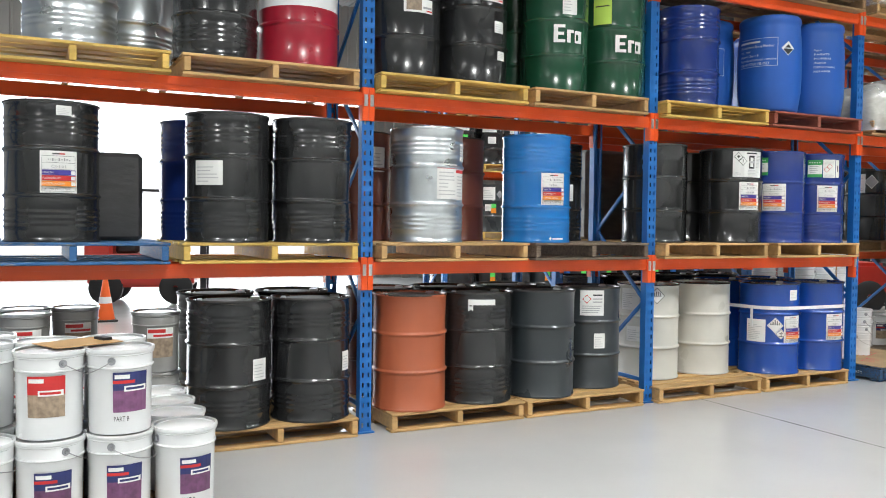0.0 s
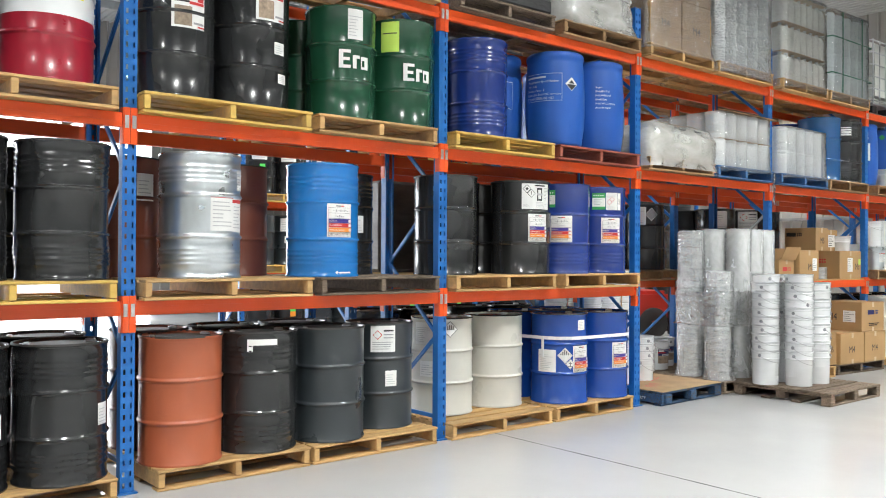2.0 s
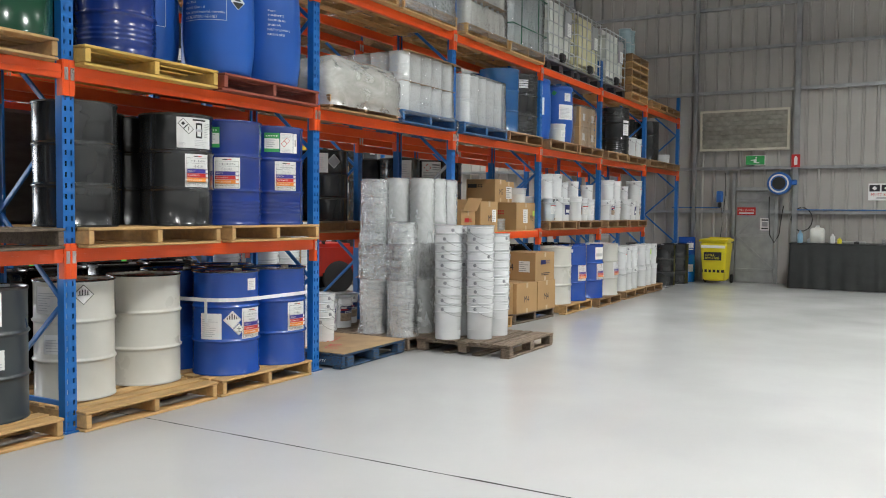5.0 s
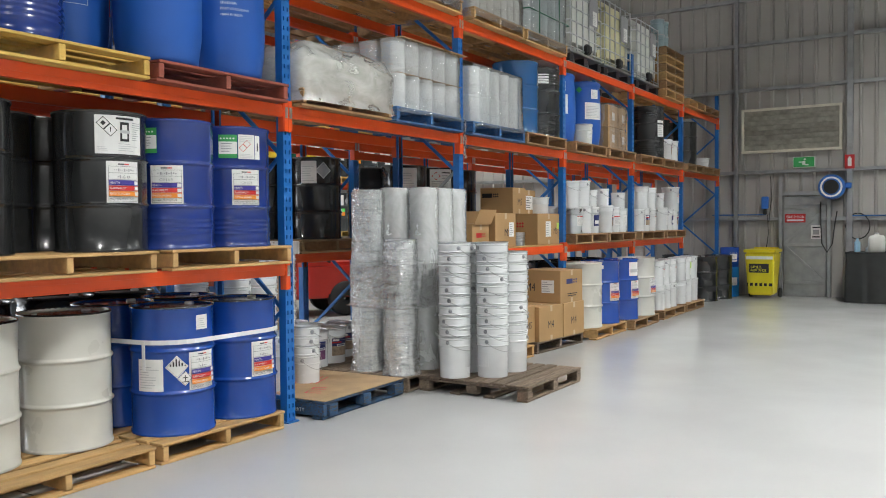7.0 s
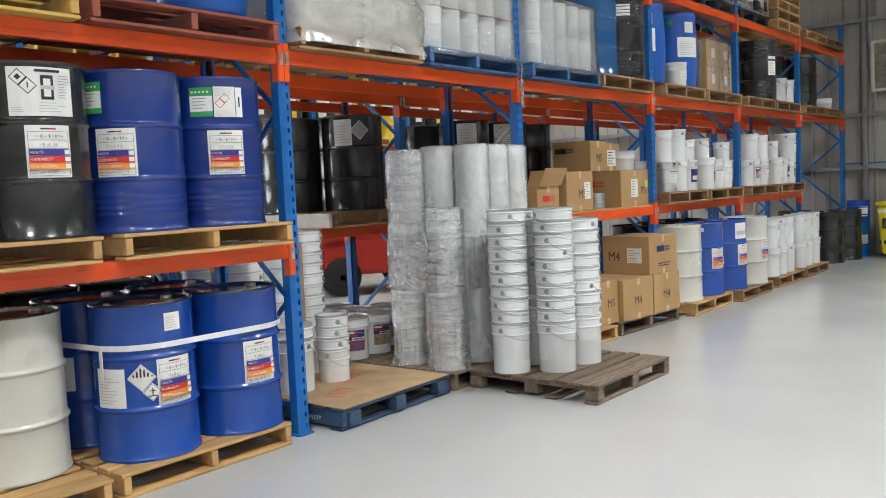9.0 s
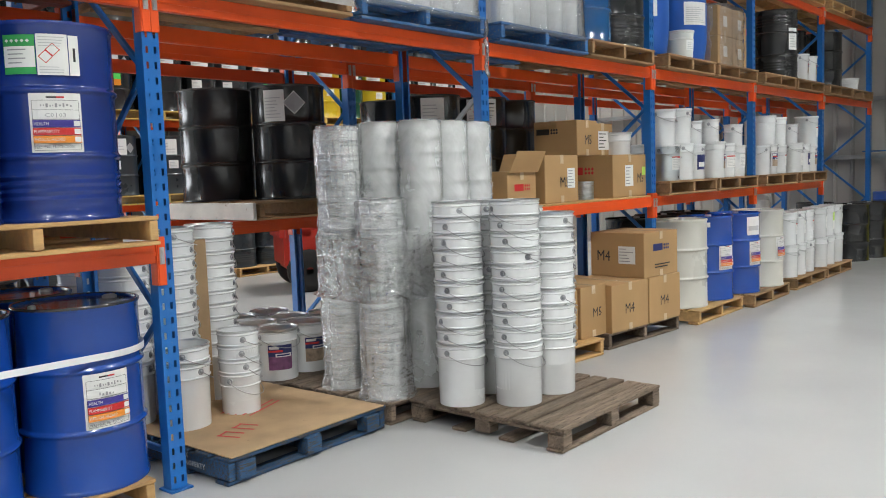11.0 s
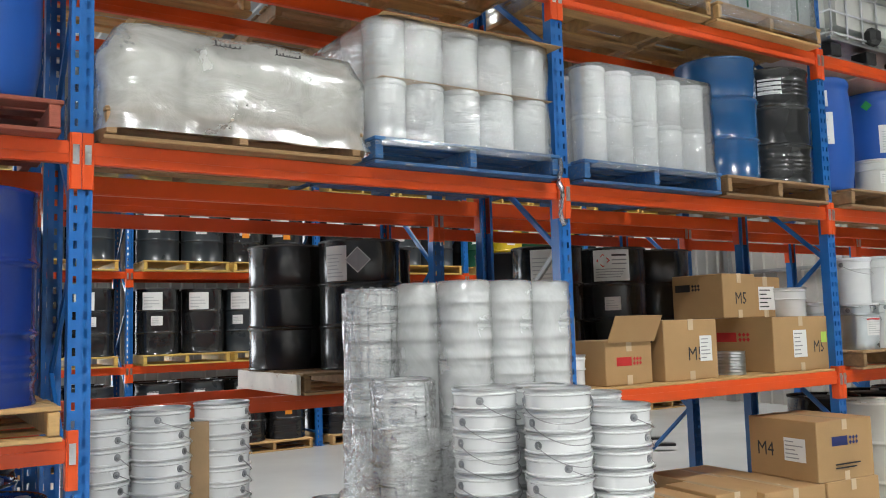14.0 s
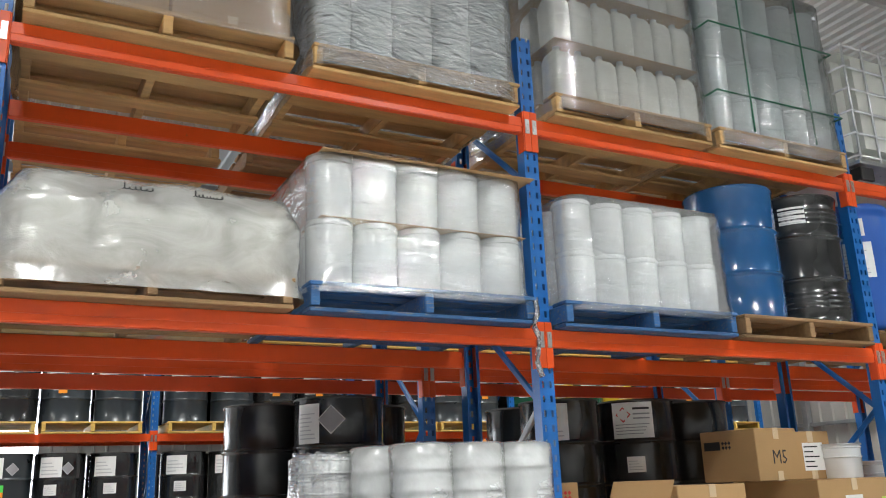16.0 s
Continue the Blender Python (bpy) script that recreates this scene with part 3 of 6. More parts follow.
def clip_mesh():
    if "clip" not in MESHES:
        bm = bmesh.new()
        add_box(bm, 0, 0, 0, 0.026, 0.006, 0.085)
        add_box(bm, 0.004, -0.005, 0.018, 0.012, 0.006, 0.02)
        add_box(bm, -0.004, -0.005, -0.018, 0.012, 0.006, 0.02)
        MESHES["clip"] = finish(bm, ZINC)
    return MESHES["clip"]


def brace_between(parent, p, q, w=0.035, material=BLUE):
    p, q = Vector(p), Vector(q)
    d = q - p
    key = ("brace", round(d.length, 3), material.name)
    if key not in MESHES:
        bm = bmesh.new()
        add_box(bm, 0, 0, 0, 0.022, w, d.length)
        bmesh.ops.bevel(bm, geom=bm.edges[:], offset=0.004, segments=1, affect="EDGES")
        MESHES[key] = finish(bm, material)
    m = Matrix.Translation((p + q) / 2) @ Vector((0, 0, 1)).rotation_difference(d.normalized()).to_matrix().to_4x4()
    return part("brace", MESHES[key], parent, m)


def rack(label, xs, yf, depth, levels, skip=(), grey=()):
    """A run of racking: uprights at xs, front faces at yf; skip holds (bay, level, 'f' or 'r') without a beam."""
    r = thing("pallet_rack", pose(xs[0], yf, 0), label, "pallet rack")
    for i, x in enumerate(xs):
        u = x - xs[0]
        for flip, y in ((False, 0.0), (True, depth)):
            up = part("upright", upright_mesh(flip), r, pose(u, y, 0))
            part("foot_plate", box_mesh(0.13, 0.12, 0.012, BLUE, 0.003), up, pose(0, 0.03 if not flip else -0.03, 0.006))
        a, b = UD, depth - UD
        brace_between(r, (u, a, 0.19), (u, b, 0.19))
        z, side = 0.28, 1
        while z + 0.62 < UH - 0.2:
            y0, y1 = (b, a) if side else (a, b)
            brace_between(r, (u, y0, z), (u, y1, z + 0.62), 0.035, GIRT if (i, round(z, 2)) in grey else BLUE)
            z, side = z + 0.62, 1 - side
        for b_i in ((i,) if i < len(xs) - 1 else ()):
            span = xs[i + 1] - x
            for li, lz in enumerate(levels):
                for tag, y, turn in (("f", -0.002, 0), ("r", depth + 0.002, 180)):
                    if (b_i, li, tag) in skip:
                        continue
                    length = span - UW
                    be = part("beam", beam_mesh(length - 0.004), r, pose(u + span / 2, y, lz + 0.087, 0, 0, turn))
                    for s in (-1, 1):
                        sg = 1 if s < 0 else -1
                        co = part("connector", connector_mesh(), be, pose(s * (length / 2 + 0.024), -0.004, -0.087, 0, 0 if s < 0 else 180, 0) if s < 0 else pose(s * (length / 2 + 0.024), -0.004, -0.087) @ Matrix.Diagonal((-1, 1, 1, 1)))
                        if tag == "f":
                            part("clip", clip_mesh(), be, pose(s * (length / 2 + 0.022), -0.016, -0.06))
    return r


XS = [X0 + PITCH * i for i in range(NUP - 3)] + [15.53, 18.29, 20.97]
rack("blue and orange steel pallet racking full of drums", XS, 5.45, 0.86, LV, skip={(3, 0, "f"), (3, 0, "r"), (7, 0, "f"), (7, 0, "r")}, grey={(4, 1.52)})
rack("blue and orange steel pallet racking standing back to back", XS[2:], 6.86, 0.86, LV)
XC = [9.33 + 2.69 * (i - 1) for i in range(6)]
rack("blue and orange steel pallet racking across the far aisle", XC, 13.2, 0.86, LV)

# ---- pallets ----
PW, PH = 1.165, 0.15


def pallet(x, y, z, wood=PINE, rz=0.0, w=PW, d=PW, label="", group="pallets on the racking", blocks=False):
    """x, y: the middle; bearers run front to back, deck boards across."""
    m = WOODS[wood]
    names = ("pale pine wooden pallet", "brown hardwood pallet", "weathered grey-brown wooden pallet", "wooden pallet with yellow paint", "blue-painted hire pallet, chipped", "red-brown painted wooden pallet", "dirty blue-painted hire pallet")
    p = thing("pallet", pose(x, y, z, 0, 0, rz), label or names[wood] + " on the racking", "pallet", group)
    rng = random.Random(int(x * 97 + y * 31 + z * 57))
    for k in (-1, 0, 1):
        if blocks:
            for j in (-1, 0, 1):
                part("block", box_mesh(0.09, 0.11, 0.075, m), p, pose(k * (w / 2 - 0.05), j * (d / 2 - 0.06), 0.0615))
            part("stringer_board", box_mesh(0.09, d - 0.01, 0.02, m), p, pose(k * (w / 2 - 0.05), 0, 0.1105))
        else:
            part("bearer", box_mesh(0.045, d - 0.01, 0.095, m), p, pose(k * (w / 2 - 0.03), 0, 0.0745))
    n = 9 if blocks else 7
    bw = (d - 0.02) / n - 0.035
    for i in range(n):
        y_ = -d / 2 + 0.05 + (d - 0.10) * i / (n - 1)
        part("deck_board", box_mesh(w, 0.13 if i in (0, n - 1) else 0.104 if blocks else 0.115, 0.02, m), p, pose(rng.uniform(-0.006, 0.006), y_ + (0.015 if i == 0 else -0.015 if i == n - 1 else 0), 0.1335 + rng.uniform(0, 0.0015), 0, rng.uniform(-0.1, 0.1), rng.uniform(-0.4, 0.4)))
    for y_ in (-d / 2 + 0.065, -0.18, 0.18, d / 2 - 0.065):
        part("base_board", box_mesh(w, 0.11, 0.02, m), p, pose(rng.uniform(-0.006, 0.006), y_, 0.0125, 0, 0, rng.uniform(-0.4, 0.4)))
    return p


# ---- drums ----
RD, HD = 0.287, 0.88


def drum_profile(kind):
    if kind == "plastic":
        return [(0.02, 0.0), (0.24, 0.0), (0.262, 0.012), (0.27, 0.04), (0.276, 0.09), (0.292, 0.20), (0.297, 0.33), (0.298, 0.47), (0.295, 0.60), (0.288, 0.74), (0.280, 0.82), (0.276, 0.85), (0.285, 0.862), (0.288, 0.885), (0.285, 0.91), (0.270, 0.925), (0.250, 0.922), (0.245, 0.90), (0.02, 0.90)]
    p = [(0.02, 0.012), (0.272, 0.012), (0.280, 0.0), (0.290, 0.0), (0.2915, 0.008), (0.288, 0.018), (0.284, 0.022)]
    rings = {"plain": (), "ringed": (0.10, 0.135, 0.17, 0.205, 0.675, 0.71, 0.745, 0.78), "half": (0.10, 0.135, 0.17, 0.205), "fine": (0.66, 0.69, 0.72, 0.75, 0.78)}[kind]
    for z in sorted([(0.293, 1)] + [(0.583, 1)] + [(r, 0) for r in rings]):
        z0, big = z
        if big:
            p += [(0.284, z0 - 0.022), (0.287, z0 - 0.013), (0.2955, z0 - 0.006), (0.297, z0), (0.2955, z0 + 0.006), (0.287, z0 + 0.013), (0.284, z0 + 0.022)]
        else:
            p += [(0.2835, z0 - 0.014), (0.289, z0 - 0.004), (0.289, z0 + 0.004), (0.2835, z0 + 0.014)]
    p += [(0.284, 0.858), (0.288, 0.862), (0.2915, 0.872), (0.290, HD), (0.280, HD), (0.276, 0.866), (0.02, 0.862)]
    return p


def drum(x, y, z, body=BLACK, kind="plain", labels=(), lid=None, rz=0.0, dent=0.0, words="", group="drums on the racking", two=None):
    names = {BLACK: "black", SLATE: "slate grey", DKBLUE: "navy blue", ROYAL: "royal blue", SKYB: "bright blue", TERRA: "terracotta", BROWN: "rust brown", GREEN: "dark green", CREAM: "off-white", WHITE: "white", GALV: "bare galvanised", PLASTB: "blue plastic"}
    words = words or names.get(body, "painted") + (" barrel on a pallet" if kind == "plastic" else " steel drum with rolling hoops on a pallet")
    d = thing("drum", pose(x, y, z, 0, 0, rz), words, "drum", group)
    seed = int(abs(x * 13 + y * 7)) if dent else 0
    if two:
        prof = drum_profile(kind)
        lo = [q for q in prof if q[1] <= 0.40] + [(0.284, 0.41)]
        hi = [(0.284, 0.41)] + [q for q in prof if q[1] > 0.41]
        part("body", lathe_mesh(("drum", kind, body.name, "lo"), lo, body), d)
        part("body", lathe_mesh(("drum", kind, two.name, "hi"), hi, two), d)
    else:
        part("body", lathe_mesh(("drum", kind, body.name, seed), drum_profile(kind), body, 48, True, 50, dent, seed), d)
    if kind != "plastic":
        part("lid", lathe_mesh(("lid", (lid or (DULL if body in (BLACK, SLATE, TERRA, BROWN) else body)).name), [(0.0, 0.864), (0.15, 0.866), (0.275, 0.864), (0.2785, 0.868), (0.280, 0.882), (0.2875, 0.884), (0.292, 0.878), (0.292, 0.871)], lid or (DULL if body in (BLACK, SLATE, TERRA, BROWN) else body), 40), d)
        for bx, by, br in ((0.2, 0.05, 0.035), (-0.2, 0.02, 0.018)):
            part("bung", lathe_mesh(("bung", br), [(br, 0.864), (br, 0.878), (br * 0.8, 0.882), (0.0, 0.882)], ZINC, 12), d, pose(bx, by, 0))
    else:
        for bx, by in ((0.16, 0.05), (-0.16, 0.0)):
            part("bung", lathe_mesh(("pbung",), [(0.045, 0.90), (0.045, 0.922), (0.035, 0.926), (0.0, 0.926)], body, 14), d, pose(bx, by, 0))
    for lname, a, lz, design in labels:
        part("label", label_mesh(None, on_drum(0.2865 if kind != "plastic" else 0.300, a - rz, lz), design), d, None, lname)
    return d


HZ = hazard_label()
HAZ = ("white hazard label with blue, red and orange bands", 0, 0.43, HZ)


def haz(a, z=0.438, code=""):
    return (HAZ[0], a, z, hazard_label(code=code) if code else HZ)


def plain(a, z, w=0.2, h=0.15, n=4, top=None, s=0):
    return ("white paper label", a, z, plain_label(w, h, n, top, s))


# ---- pails ----
EARZ = mat("dull_ear_steel", (0.36, 0.37, 0.39), 0.38, 0.85, 0.12, 9, 0.05, 60)


def pail_mesh(r, h, material):
    rt, rb = r, r * 0.93
    s = (rt - rb) / h

    def at(z, out=0.0):
        return (rb + s * z + out, z)
    prof = [(0.01, 0.006), (rb - 0.006, 0.006), (rb - 0.004, 0), (rb, 0.0), (rb + 0.001, 0.008), at(h - 0.095, -0.003)]
    for z in (h - 0.086, h - 0.024):
        prof += [at(z - 0.006, -0.001), at(z - 0.003, 0.0048), at(z + 0.003, 0.0048), at(z + 0.006, -0.001)]
    prof += [at(h - 0.006, -0.001), (rt - 0.005, h - 0.006), (rb - 0.006, 0.012), (0.01, 0.012)]
    return lathe_mesh(("pail", r, h, material.name), prof, material, 40, True, 40)


def pail(x, y, z, r=0.152, h=0.385, rz=0.0, body=WHITE, lid=None, labels=(), words="white steel pail with wire handle", group="white pails", handle=True, tilt=0.0, hang=0.075):
    p = thing("pail", pose(x, y, z, tilt, 0, rz), words, "pail", group)
    part("body", pail_mesh(r, h, body), p)
    part("rim", lathe_mesh(("rim", r, h), [(r - 0.006, h - 0.009), (r + 0.001, h - 0.010), (r + 0.0055, h - 0.006), (r + 0.0055, h - 0.001), (r + 0.002, h + 0.002), (r - 0.004, h + 0.001), (r - 0.006, h - 0.003), (r - 0.006, h - 0.009)], ZINC, 36), p)
    if handle:
        ze = h - 0.052
        pts = []
        for i in range(19):
            t = math.pi * i / 18
            k = math.sin(t)
            pts.append(((r + 0.010) * math.cos(t), -(r + 0.005 + 0.012 * k) * k, ze - hang * (1 - (1 - k) ** 1.7) + 0.006 * math.sin(3 * t)))
        part("handle", tube_mesh(("handle", r, h, round(hang, 3)), pts, 0.0026, WIRE, 5), p)
        for e in (-1, 1):
            part("ear", lathe_mesh(("ear",), [(0.019, 0), (0.0185, 0.004), (0.013, 0.006), (0.010, 0.006), (0.009, 0.012), (0.004, 0.014), (0, 0.014)], EARZ, 16), p, pose(e * r * 0.982, 0, ze, 0, e * 90, 0))
    if lid:
        part("lid", lathe_mesh(("plid", r, h, lid.name), [(0, h * 0.985), (r * 0.8, h * 0.985), (r * 0.9, h * 0.968), (r * 0.96, h * 0.97), (r * 1.0, h * 1.006), (r * 1.05, h * 1.004), (r * 1.055, h * 0.965), (r * 1.04, h * 0.955)], lid, 32), p)
    for lname, a, lz, design in labels:
        part("label", label_mesh(None, on_pail(r, h, a - rz, lz), design), p, None, lname)
    return p


def pail_stack(x, y, z, n, r=0.152, h=0.385, step=0.099, seed=0, lean=0.0, group="nested white pails", words="white steel pail nested in a tall stack", turn=12, handle=True):
    rng = random.Random(seed)
    base = turn + rng.uniform(-9, 9)
    for i in range(n):
        rz = base + rng.uniform(-7, 7) + (rng.uniform(-60, 60) if rng.random() < 0.12 or i == n - 1 else 0)
        pail(x + rng.uniform(-0.003, 0.003) + lean * i, y + rng.uniform(-0.003, 0.003), z + i * step, r, h, rz, words=words, group=group, handle=handle, hang=rng.choice((0.06, 0.075, 0.09)))


def product(w=0.17, h=0.17, photo=PBROWN, head=NAVYP, stripe=PRED, part_word=None):
    d = [("r", -w / 2, -h / 2, w / 2, h / 2, photo), ("r", -w / 2, h * 0.05, w / 2, h / 2, head), ("r", -w / 2, h * 0.22, w * 0.1, h * 0.30, stripe), ("r", -w * 0.45, h * 0.34, -w * 0.05, h * 0.44, PWHITE), ("r", -w * 0.2, h * 0.02, w * 0.45, h * 0.16, PWHITE), ("r", -w * 0.15, h * 0.06, w * 0.38, h * 0.12, head)]
    if part_word:
        d.append(("t", -w * 0.48, -h * 0.72, h * 0.13, w * 0.42, part_word, INK))
    return d


# ---- boxes ----
def carton(x, y, z, sx, sy, sz, rz=0.0, marks=(), words="brown cardboard carton with packing tape", open_top=False, mark_side=()):
    """x, y: the middle of the base."""
    c = thing("carton", pose(x, y, z, 0, 0, rz), words, "carton", "cardboard cartons")
    part("body", box_mesh(sx, sy, sz, CARD, 0.005), c, pose(0, 0, sz / 2))
    part("tape", box_mesh(0.05, sy + 0.002, 0.003, TAPE, 0), c, pose(0, 0, sz + 0.0005))
    part("tape", box_mesh(0.05, 0.002, 0.07, TAPE, 0), c, pose(0, -sy / 2 - 0.0012, sz - 0.035))
    part("tape", box_mesh(0.05, 0.002, 0.06, TAPE, 0), c, pose(0, -sy / 2 - 0.0012, 0.03))
    if marks:
        part("print", label_mesh(None, on_front(0, -sy / 2 - 0.001, sz / 2), list(marks)), c)
    if mark_side:
        part("print", label_mesh(None, on_side(-sx / 2 - 0.001, 0, sz / 2), list(mark_side)), c)
    if open_top:
        part("flap", box_mesh(sx, 0.006, sy * 0.5, CARD, 0), c, pose(0, -sy / 2 - 0.06, sz + sy * 0.2, 25))
        part("flap", box_mesh(0.006, sy, sx * 0.4, CARD, 0), c, pose(sx / 2 + 0.05, 0, sz + sx * 0.15, 0, 30))
    return c


def logo_marks(u, v, k=1.0, material=NAVYP):
    d = [("r", u, v, u + 0.14 * k, v + 0.055 * k, material)]
    for i in range(3):
        for j in range(2):
            d.append(("d", u + (0.165 + 0.028 * i) * k, v + (0.014 + 0.028 * j) * k, 0.013 * k, material))
    return d


M4 = [("t", -0.09, -0.06, 0.09, 0.15, "M4", INK)]
M5 = [("t", -0.04, -0.07, 0.09, 0.15, "M5", INK)]
STICK = [("r", 0.0, -0.06, 0.14, 0.08, PAPER)] + bars(0.01, -0.05, 0.13, 0.07, 5, GREYP, 2)

# ---- contents of the racking: drums and pallets ----
YP = 5.34 + PW / 2
YD, YR = 5.655, 6.24
GAB = "drums on the racking"
for x, z, wd, w in ((0.07, TOPS[2], YEL, 1.165), (1.35, TOPS[2], PINE, 1.24), (2.76, TOPS[2], YEL, 1.28), (4.04, TOPS[2], PINE, 1.165), (5.44, TOPS[2], YEL, 1.25), (6.74, TOPS[2], RED, 1.24),
                    (0.07, TOPS[1], CHEP, 1.165), (1.35, TOPS[1], YEL, 1.24), (2.78, TOPS[1], PINE, 1.28), (4.07, TOPS[1], OLD, 1.165), (5.46, TOPS[1], PINE, 1.26), (6.79, TOPS[1], PINE, 1.165),
                    (1.40, 0, PINE, 1.165), (2.82, 0, PINE, 1.165), (4.03, 0, PINE, 1.2), (5.42, 0, PINE, 1.25), (6.68, 0, PINE, 1.165), (0.10, 0, HARD, 1.165)):
    pallet(x, YP, z, wd, 0, w, label="" if z else ("pale pine wooden pallet on the concrete floor" if wd == PINE else "brown hardwood pallet on the concrete floor"))
Z0, Z1, Z2 = PH - 0.005, TOPS[1] + PH - 0.005, TOPS[2] + PH - 0.005
# ground
drum(1.09, 5.60, Z0, BLACK, "ringed", [plain(35, 0.40, 0.13, 0.15, 3)])
drum(1.69, 5.60, Z0, BLACK, "ringed", [plain(45, 0.42, 0.1, 0.14, 3)])
drum(1.12, 6.20, Z0, BLACK, "ringed")
drum(1.72, 6.20, Z0, BLACK, "ringed")
drum(2.50, 5.62, Z0, TERRA, "plain", dent=0.002)
drum(3.11, 5.64, Z0, BLACK, "ringed", [("torn white label", -20, 0.80, [("r", -0.11, -0.015, 0.11, 0.03, PAPER), ("r", -0.11, -0.06, -0.07, 0.0, PAPER)])])
drum(2.50, 6.24, Z0, BROWN, "plain")
drum(3.11, 6.24, Z0, BLACK, "plain")
drum(3.72, 5.62, Z0, SLATE, "plain")
drum(4.34, 5.80, Z0, SLATE, "plain", [("white chemical label", -28, 0.75, diamond_label(0.21, 0.22)), plain(-14, 0.42, 0.1, 0.13, 3)])
drum(3.74, 6.24, Z0, SLATE, "plain")
CH = ("black and white corrosive sign", 0, 0.72, [("d", 0, 0, 0.07, INK), ("d", 0, 0, 0.062, PAPER), ("d", 0, -0.02, 0.035, INK)])
drum(5.14, 5.92, Z0, CREAM, "plain", [("black and white environment sign", -24, 0.78, [("d", 0, 0, 0.075, INK), ("d", 0, 0, 0.068, PAPER), ("r", -0.04, -0.005, 0.04, 0.0, INK), ("r", -0.03, 0.0, -0.022, 0.03, INK), ("r", -0.012, 0.0, -0.004, 0.038, INK), ("r", 0.006, 0.0, 0.014, 0.038, INK), ("r", 0.024, 0.0, 0.032, 0.03, INK)]), plain(-76, 0.74, 0.2, 0.2, 6, None, 4), plain(-62, 0.42, 0.2, 0.14, 3, None, 8)], lid=BLACK)
drum(5.80, 5.93, Z0, CREAM, "plain", lid=BLACK)
ENV = ("black and white hazard diamonds", -35, 0.475, [("d", 0, 0, 0.078, PAPER), ("d", 0, 0, 0.070, GREYP), ("d", 0, 0, 0.067, PAPER)] + [("r", -0.047 + 0.019 * k, 0.004, -0.037 + 0.019 * k, 0.058 - abs(k - 2.2) * 0.017, INK) for k in range(6)] + [("d", 0.052, -0.082, 0.052, PAPER), ("d", 0.052, -0.082, 0.047, INK), ("d", 0.052, -0.082, 0.044, PAPER), ("r", 0.050, -0.105, 0.056, -0.06, INK), ("r", 0.036, -0.078, 0.070, -0.073, INK), ("r", 0.03, -0.107, 0.075, -0.101, INK)])
WL = ("white data label with fine print", -72, 0.42, plain_label(0.19, 0.22, 7, None, 3))
drum(6.46, 5.66, Z0, ROYAL, "plain", [haz(3, 0.438), ENV, WL, plain(3, 0.77, 0.1, 0.10, 3)], lid=BLACK)
drum(7.07, 5.64, Z0, ROYAL, "plain", [haz(-3, 0.438)], lid=BLACK)
drum(6.40, 6.24, Z0, ROYAL, "plain", [("white data label with fine print", -60, 0.45, plain_label(0.2, 0.2, 5))], lid=BLACK)
drum(7.02, 6.24, Z0, ROYAL, "plain", lid=BLACK)
# the white strap round the four blue drums
bm = bmesh.new()
strap_pts = []
for cx, cy, a0, a1 in ((6.46, 5.66, 180, 270), (7.07, 5.64, 270, 360), (7.02, 6.24, 0, 90), (6.40, 6.24, 90, 180)):
    for k in range(9):
        a = radians(a0 + (a1 - a0) * k / 8)
        strap_pts.append((cx + 0.301 * math.cos(a), cy + 0.301 * math.sin(a)))
n = len(strap_pts)
vs = [[bm.verts.new((x, y, z)) for x, y in strap_pts] for z in (0.775, 0.807)]
for i in range(n):
    j = (i + 1) % n
    bm.faces.new((vs[0][i], vs[0][j], vs[1][j], vs[1][i]))
add_box(bm, 6.162, 5.60, 0.70, 0.004, 0.03, 0.20)
st = new("strapping_band", finish(bm, WSTRAP))
tagged(st, "white plastic strap round four blue drums", "strap")
# level one
drum(-0.04, YD, Z1, BLACK, "ringed", [haz(6, 0.438, "C0101"), plain(12, 0.82, 0.09, 0.06, 2)])
drum(1.08, YD - 0.03, Z1, BLACK, "ringed", [plain(-38, 0.47, 0.2, 0.165, 3, None, 1)])
drum(1.70, YD - 0.03, Z1, BLACK, "ringed", dent=0.007)
drum(1.0, YR + 0.02, Z1, DKBLUE, "ringed")
drum(1.62, YR, Z1, BLACK, "ringed")
drum(2.65, YD, Z1, GALV, "ringed", [("white product label with a red strip", 10, 0.47, plain_label(0.19, 0.27, 5, PRED, 2)), plain(40, 0.45, 0.13, 0.24, 5, PRED), plain(48, 0.70, 0.1, 0.14, 3)])
drum(2.27, YR, Z1, BROWN, "plain", [plain(20, 0.66, 0.15, 0.2, 3)])
drum(3.17, YR, Z1, BROWN, "plain")
drum(3.68, YD, Z1, SKYB, "ringed", [haz(-3, 0.438), ("pale maker's mark", 8, 0.035, [("r", -0.06, -0.008, 0.05, 0.004, PWHITE), ("d", -0.08, 0, 0.014, PWHITE)])])
drum(4.22, YR, Z1, BLACK, "ringed", [plain(0, 0.44, 0.11, 0.15, 3)])
drum(5.00, YD + 0.05, Z1, BLACK, "plain")
